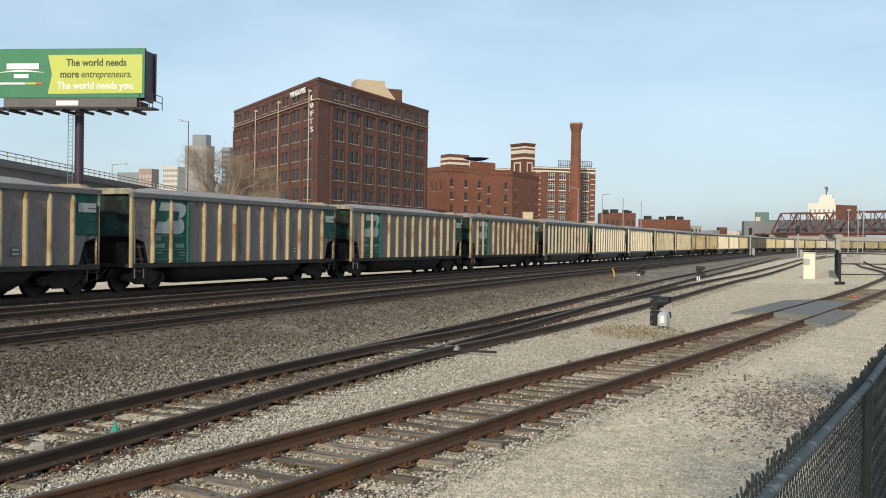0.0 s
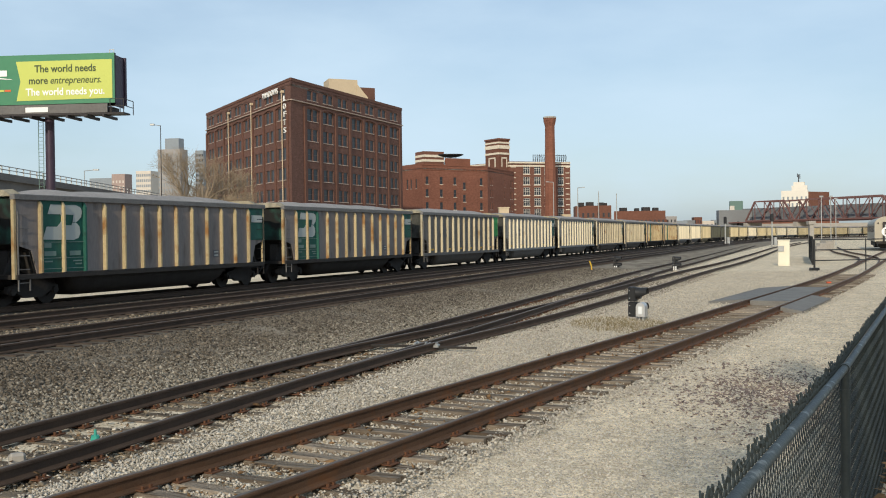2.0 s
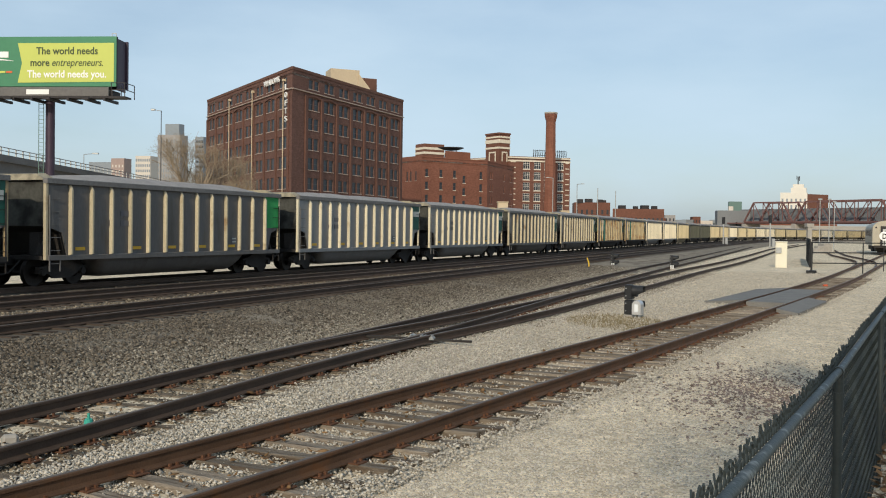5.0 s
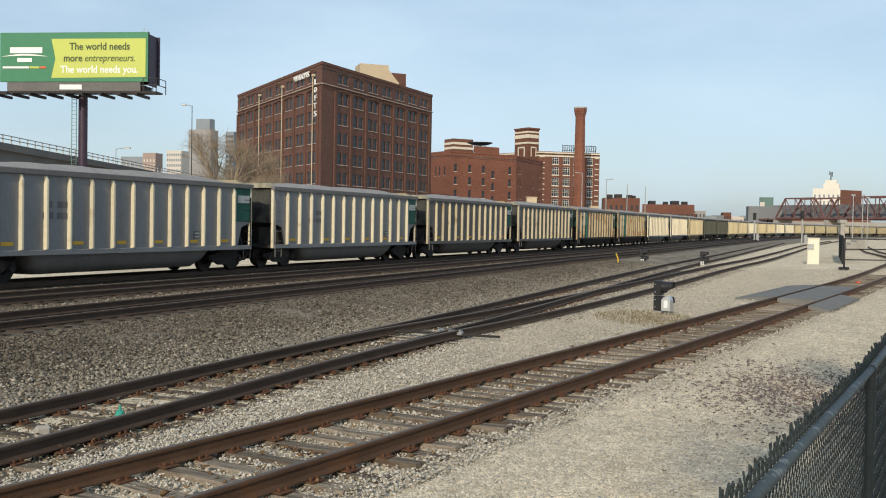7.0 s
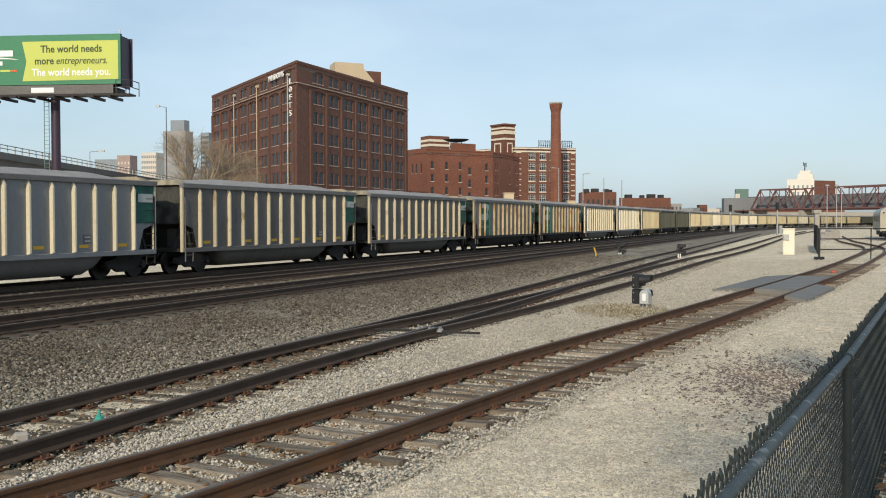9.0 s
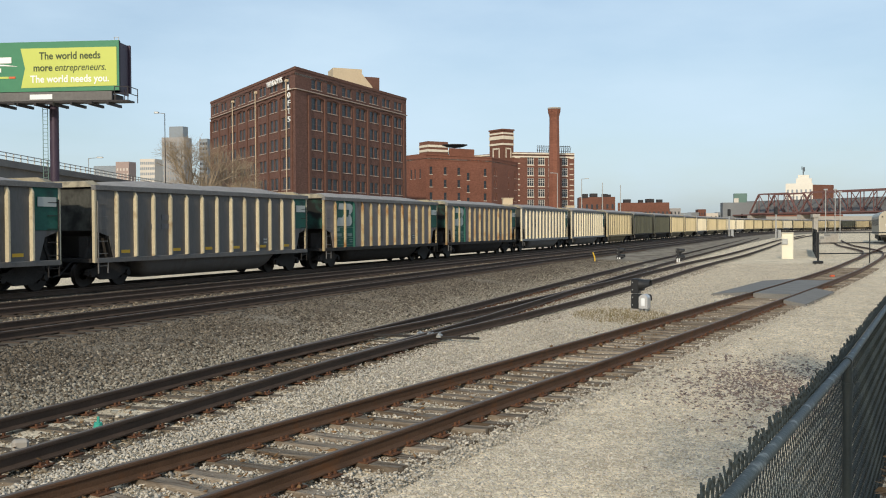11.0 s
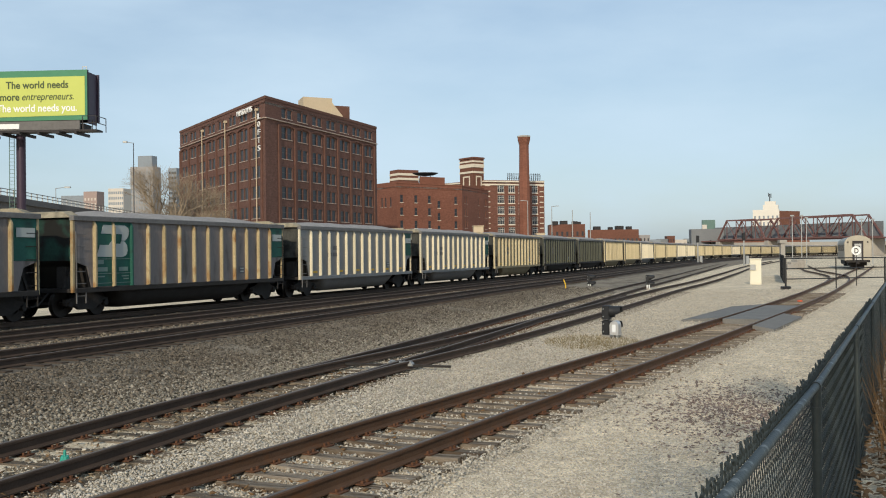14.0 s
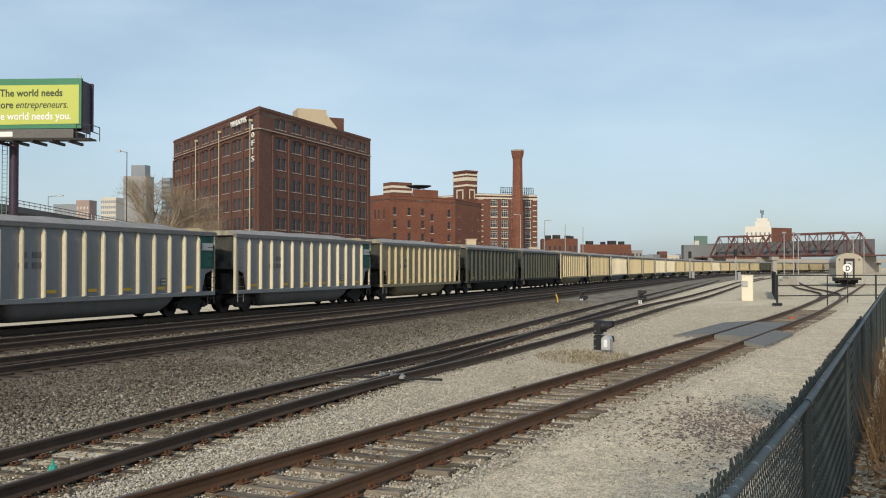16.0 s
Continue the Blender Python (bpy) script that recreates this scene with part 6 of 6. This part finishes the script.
def fence():
    """The chain-link fence beside the camera."""
    f = thing("chain_link_fence", None, "dark chain-link fence with chipped top rail and knuckled wire ends", "fence")
    h = radians(27.9)
    u = Vector((math.sin(h), math.cos(h), 0))
    n = Vector((math.cos(h), -math.sin(h), 0))
    O = Vector((0.3125, 1.6375, 0))
    top, r = 1.725, 0.0215
    at = lambda k: O + u * k - n * max(0.0, 4.44 - k) * 0.0165
    for k in range(11):
        p = at(4.44 + 4.69 * (k - 1))
        if k == 0:
            p = at(-0.43)
        po = part("post", Shape().tube((p.x, p.y, 0), (p.x, p.y, top), 0.027, n=12), M["fence"], f, smooth=True)
        part("clamp", Shape().tube((p.x, p.y, top - 0.16), (p.x, p.y, top - 0.12), 0.032, n=12), M["fence"], po)
        a = p + Vector((0, 0, top)) - u * 0.035
        part("rail_cap", Shape().tube(a, a + u * 0.07, 0.028, n=14), M["fence"], po)
    joints = [-0.5, 2.2, 4.44] + [4.44 + 5.2 * k for k in range(1, 9)]
    for a, b in zip(joints, joints[1:]):
        a, b = at(a), at(b)
        part("top_rail", Shape().tube(a + Vector((0, 0, top)), b + Vector((0, 0, top)), r, n=14), M["fence_rail"], f, smooth=True)
    # woven wires: zigzag strands on the track side of the posts
    wires = Shape()
    pitch, rise, z0, wr = 0.06, 0.06, 0.02, 0.0017

    def strand(s0, length, zmax):
        rows = int((zmax - z0) / rise)
        for side in (0, 1):
            for i in range(rows):
                sa = s0 + (pitch / 2 if (i + side) % 2 else -pitch / 2)
                sb = s0 + (-pitch / 2 if (i + side) % 2 else pitch / 2)
                off = -0.03 + (0.003 if side else -0.003)
                a = at(sa) + n * off + Vector((0, 0, z0 + i * rise))
                b = at(sb) + n * off + Vector((0, 0, z0 + (i + 1) * rise))
                wires.bar(a, b, wr * 2)
            # knuckled or twisted end above the rail
    rnd = random.Random(3)
    for s in np.arange(0.3, 11.0, pitch):
        strand(float(s), 0, top + 0.02)
    part("wire_mesh", wires, M["fence"], f, "woven diamond wire mesh")
    far = Shape()
    for s in np.arange(11.0, 46.0, 0.11):
        for q in (0, 1):
            for i in range(16):
                sa, sb = (s - 0.055, s + 0.055) if (i + q) % 2 else (s + 0.055, s - 0.055)
                far.bar(O + u * sa + n * -0.03 + Vector((0, 0, z0 + i * 0.108)), O + u * sb + n * -0.03 + Vector((0, 0, z0 + (i + 1) * 0.108)), 0.011)
    part("wire_mesh", far, M["fence"], f)
    barbs = Shape()
    for s in np.arange(0.3, 14.0, pitch):
        base = at(float(s)) + n * -0.031 + Vector((0, 0, top + 0.0))
        hgt = rnd.uniform(0.05, 0.085)
        tip = base + Vector((0, 0, hgt)) + u * rnd.uniform(-0.008, 0.008)
        barbs.tube(base + u * -0.014, base + u * 0.01 + Vector((0, 0, hgt * 0.6)), 0.0048, n=5)
        barbs.tube(base + u * 0.014, base + u * -0.01 + Vector((0, 0, hgt * 0.6)), 0.0048, n=5)
        barbs.tube(base + u * 0.01 + Vector((0, 0, hgt * 0.6)), tip + u * -0.01 + n * rnd.uniform(-0.012, 0.012), 0.0048, 0.0036, 5)
        barbs.tube(base + u * -0.01 + Vector((0, 0, hgt * 0.6)), tip + u * 0.012 + n * rnd.uniform(-0.012, 0.012), 0.0048, 0.0036, 5)
    part("twisted_edge", barbs, M["fence"], f, "twisted wire edge above the rail")
    br = thing("dry_brush", None, "dry brown brush along the fence", "bush")
    rnd = random.Random(8)
    sh = Shape()
    for i in range(1500):
        s = rnd.uniform(9.5, 24)
        p = O + u * s + n * rnd.uniform(0.15, 1.3) + Vector((0, 0, 0.3))
        q = p + Vector((rnd.gauss(0, 0.25), rnd.gauss(0, 0.25), rnd.uniform(0.3, 1.15)))
        sh.add([p, p + Vector((0.012, 0, 0)), q], [(0, 1, 2)])
    part("stems", sh, M["dead_leaf"], br)
    lf = Shape()
    for i in range(1600):
        s = rnd.uniform(3, 16)
        p = O + u * s + n * rnd.uniform(0.03, 0.5) + Vector((0, 0, 0.36 + rnd.uniform(0, 0.05)))
        a = rnd.uniform(0, 6.28)
        e, g = Vector((math.cos(a), math.sin(a), rnd.uniform(-0.3, 0.5))) * 0.05, Vector((-math.sin(a), math.cos(a), rnd.uniform(-0.3, 0.5))) * 0.03
        lf.add([p - e, p + g, p + e, p - g], [(0, 1, 2, 3)])
    tagged(new("fallen_leaves", lf.mesh("fallen_leaves", M["dead_leaf"])), "brown fallen leaves at the fence's foot", "leaves", kind="stuff")


def behind_camera():
    """Unseen bare trees added behind the camera, only so their crowns shade the gravel by the fence."""
    for x, y, hgt, sd in ((3.4, -12.5, 19, 21), (7.0, -9.5, 17, 22), (4.2, -19.0, 20, 23), (11.5, -12, 18, 24), (5.6, -15.0, 18, 25), (8.8, -17.0, 20, 26)):
        t = bare_tree(pose(x, y, 0, 0, 0, sd * 50), hgt, sd, "unseen leafless tree added behind the camera for shade", 0.024)
        t["group"] = "street trees behind the fence"


# ---------------------------------------------------------------- build
build_ground()
main_lines = [[on_main(s, near_offset(s) * k / 2) for s in np.arange(-228, 425, 1.0)] for k in range(3)]
for k, (ln, lab) in enumerate(zip(main_lines, ("far main track under the coal train", "middle main track on dark ballast", "near main track on dark ballast"))):
    tr = thing("railway_track", None, lab, "railway track", kind="structure")
    for side in (-1, 1):
        rail_part(tr, ln, side * 0.7525, RAIL_A, M["rail_dark"])
    if k:
        meshes = [tie_mesh(20 + i, 2.6, 0.23, M["tie_dark"]) for i in range(4)]
        rnd = random.Random(k)
        for s in np.arange(-30, 62, 0.55):
            x, y, h = on_main(float(s), near_offset(s) * k / 2)
            part("tie", meshes[rnd.randrange(4)], None, tr, at=pose(x, y, RAIL_A - 0.165, 0, 0, -math.degrees(h) + rnd.uniform(-1, 1)))
lay_track("rusty siding with weathered grey ties", fine(smooth_line(SIDING), 0.1), 0.19, M["rail"], M["tie"], 0.53, 62)
lay_track("yard lead track with dark rails", fine(smooth_line(LEAD), 0.1), 0.18, M["rail_dark"], M["tie_mid"], 0.53, 60, tie_top=-0.2)
branch = thing("railway_track", None, "branch track curving off the lead at a turnout", "railway track", kind="structure")
bl = fine(smooth_line(BRANCH), 0.3)
for side in (-1, 1):
    rail_part(branch, bl, side * 0.7525, 0.183, M["rail_dark"])
bm_ = [tie_mesh(30 + i, 2.7, 0.22, M["tie_mid"]) for i in range(4)]
rnd0 = random.Random(5)
for p in fine(smooth_line(BRANCH), 0.53):
    if 27 < p[1] < 62:
        part("tie", bm_[rnd0.randrange(4)], None, branch, at=pose(p[0], p[1], -0.035, 0, 0, -math.degrees(p[2]) + rnd0.uniform(-2, 2)))
spur = thing("railway_track", None, "weedy spur track curving off beyond the gate", "railway track", kind="structure")
sl = fine(smooth_line([(68, 30.6), (76, 34.5), (86, 39.1), (97, 43.0), (110, 47.2), (126, 53.2), (150, 62.5)]), 0.6)
for side in (-1, 1):
    rail_part(spur, sl, side * 0.7525, 0.17, M["rail"])
stones()
cars = build_train()
lofts()
mid_building()
banded_building()
chimney()
billboard()
viaduct()
far_city()
truss_bridge()
for x, y, hgt, sd in ((-34.2, 150, 20.0, 1), (-31.6, 158, 17.0, 2), (-36.5, 165, 15.5, 3), (-28.6, 150, 12.5, 4), (-33, 142, 11.5, 6), (-39.5, 175, 13.5, 9)):
    bare_tree(pose(x, y, 0, 0, 0, sd * 40), hgt, sd, "leafless tree with fine tan twigs beside the brick warehouse")
yard()
coach()
fence()
behind_camera()


# ---------------------------------------------------------------- what moves
def motions():
    # wheels of the cars that pass close by; the near end leads
    for i, car in cars:
        if 0 <= i <= 10:
            for ws in [o for o in car.children if o.name.startswith("wheelset")]:
                x = ws.location.x
                walk(ws, [(k / 15, pose(x, 0, 0.46, 0, -math.degrees(train_shift(k / 15) / 0.46), 0)) for k in range(241)])
    for i, car in cars:
        walk(car, [(k * 0.5, car_pose(i, k * 0.5)) for k in range(33)])


motions()
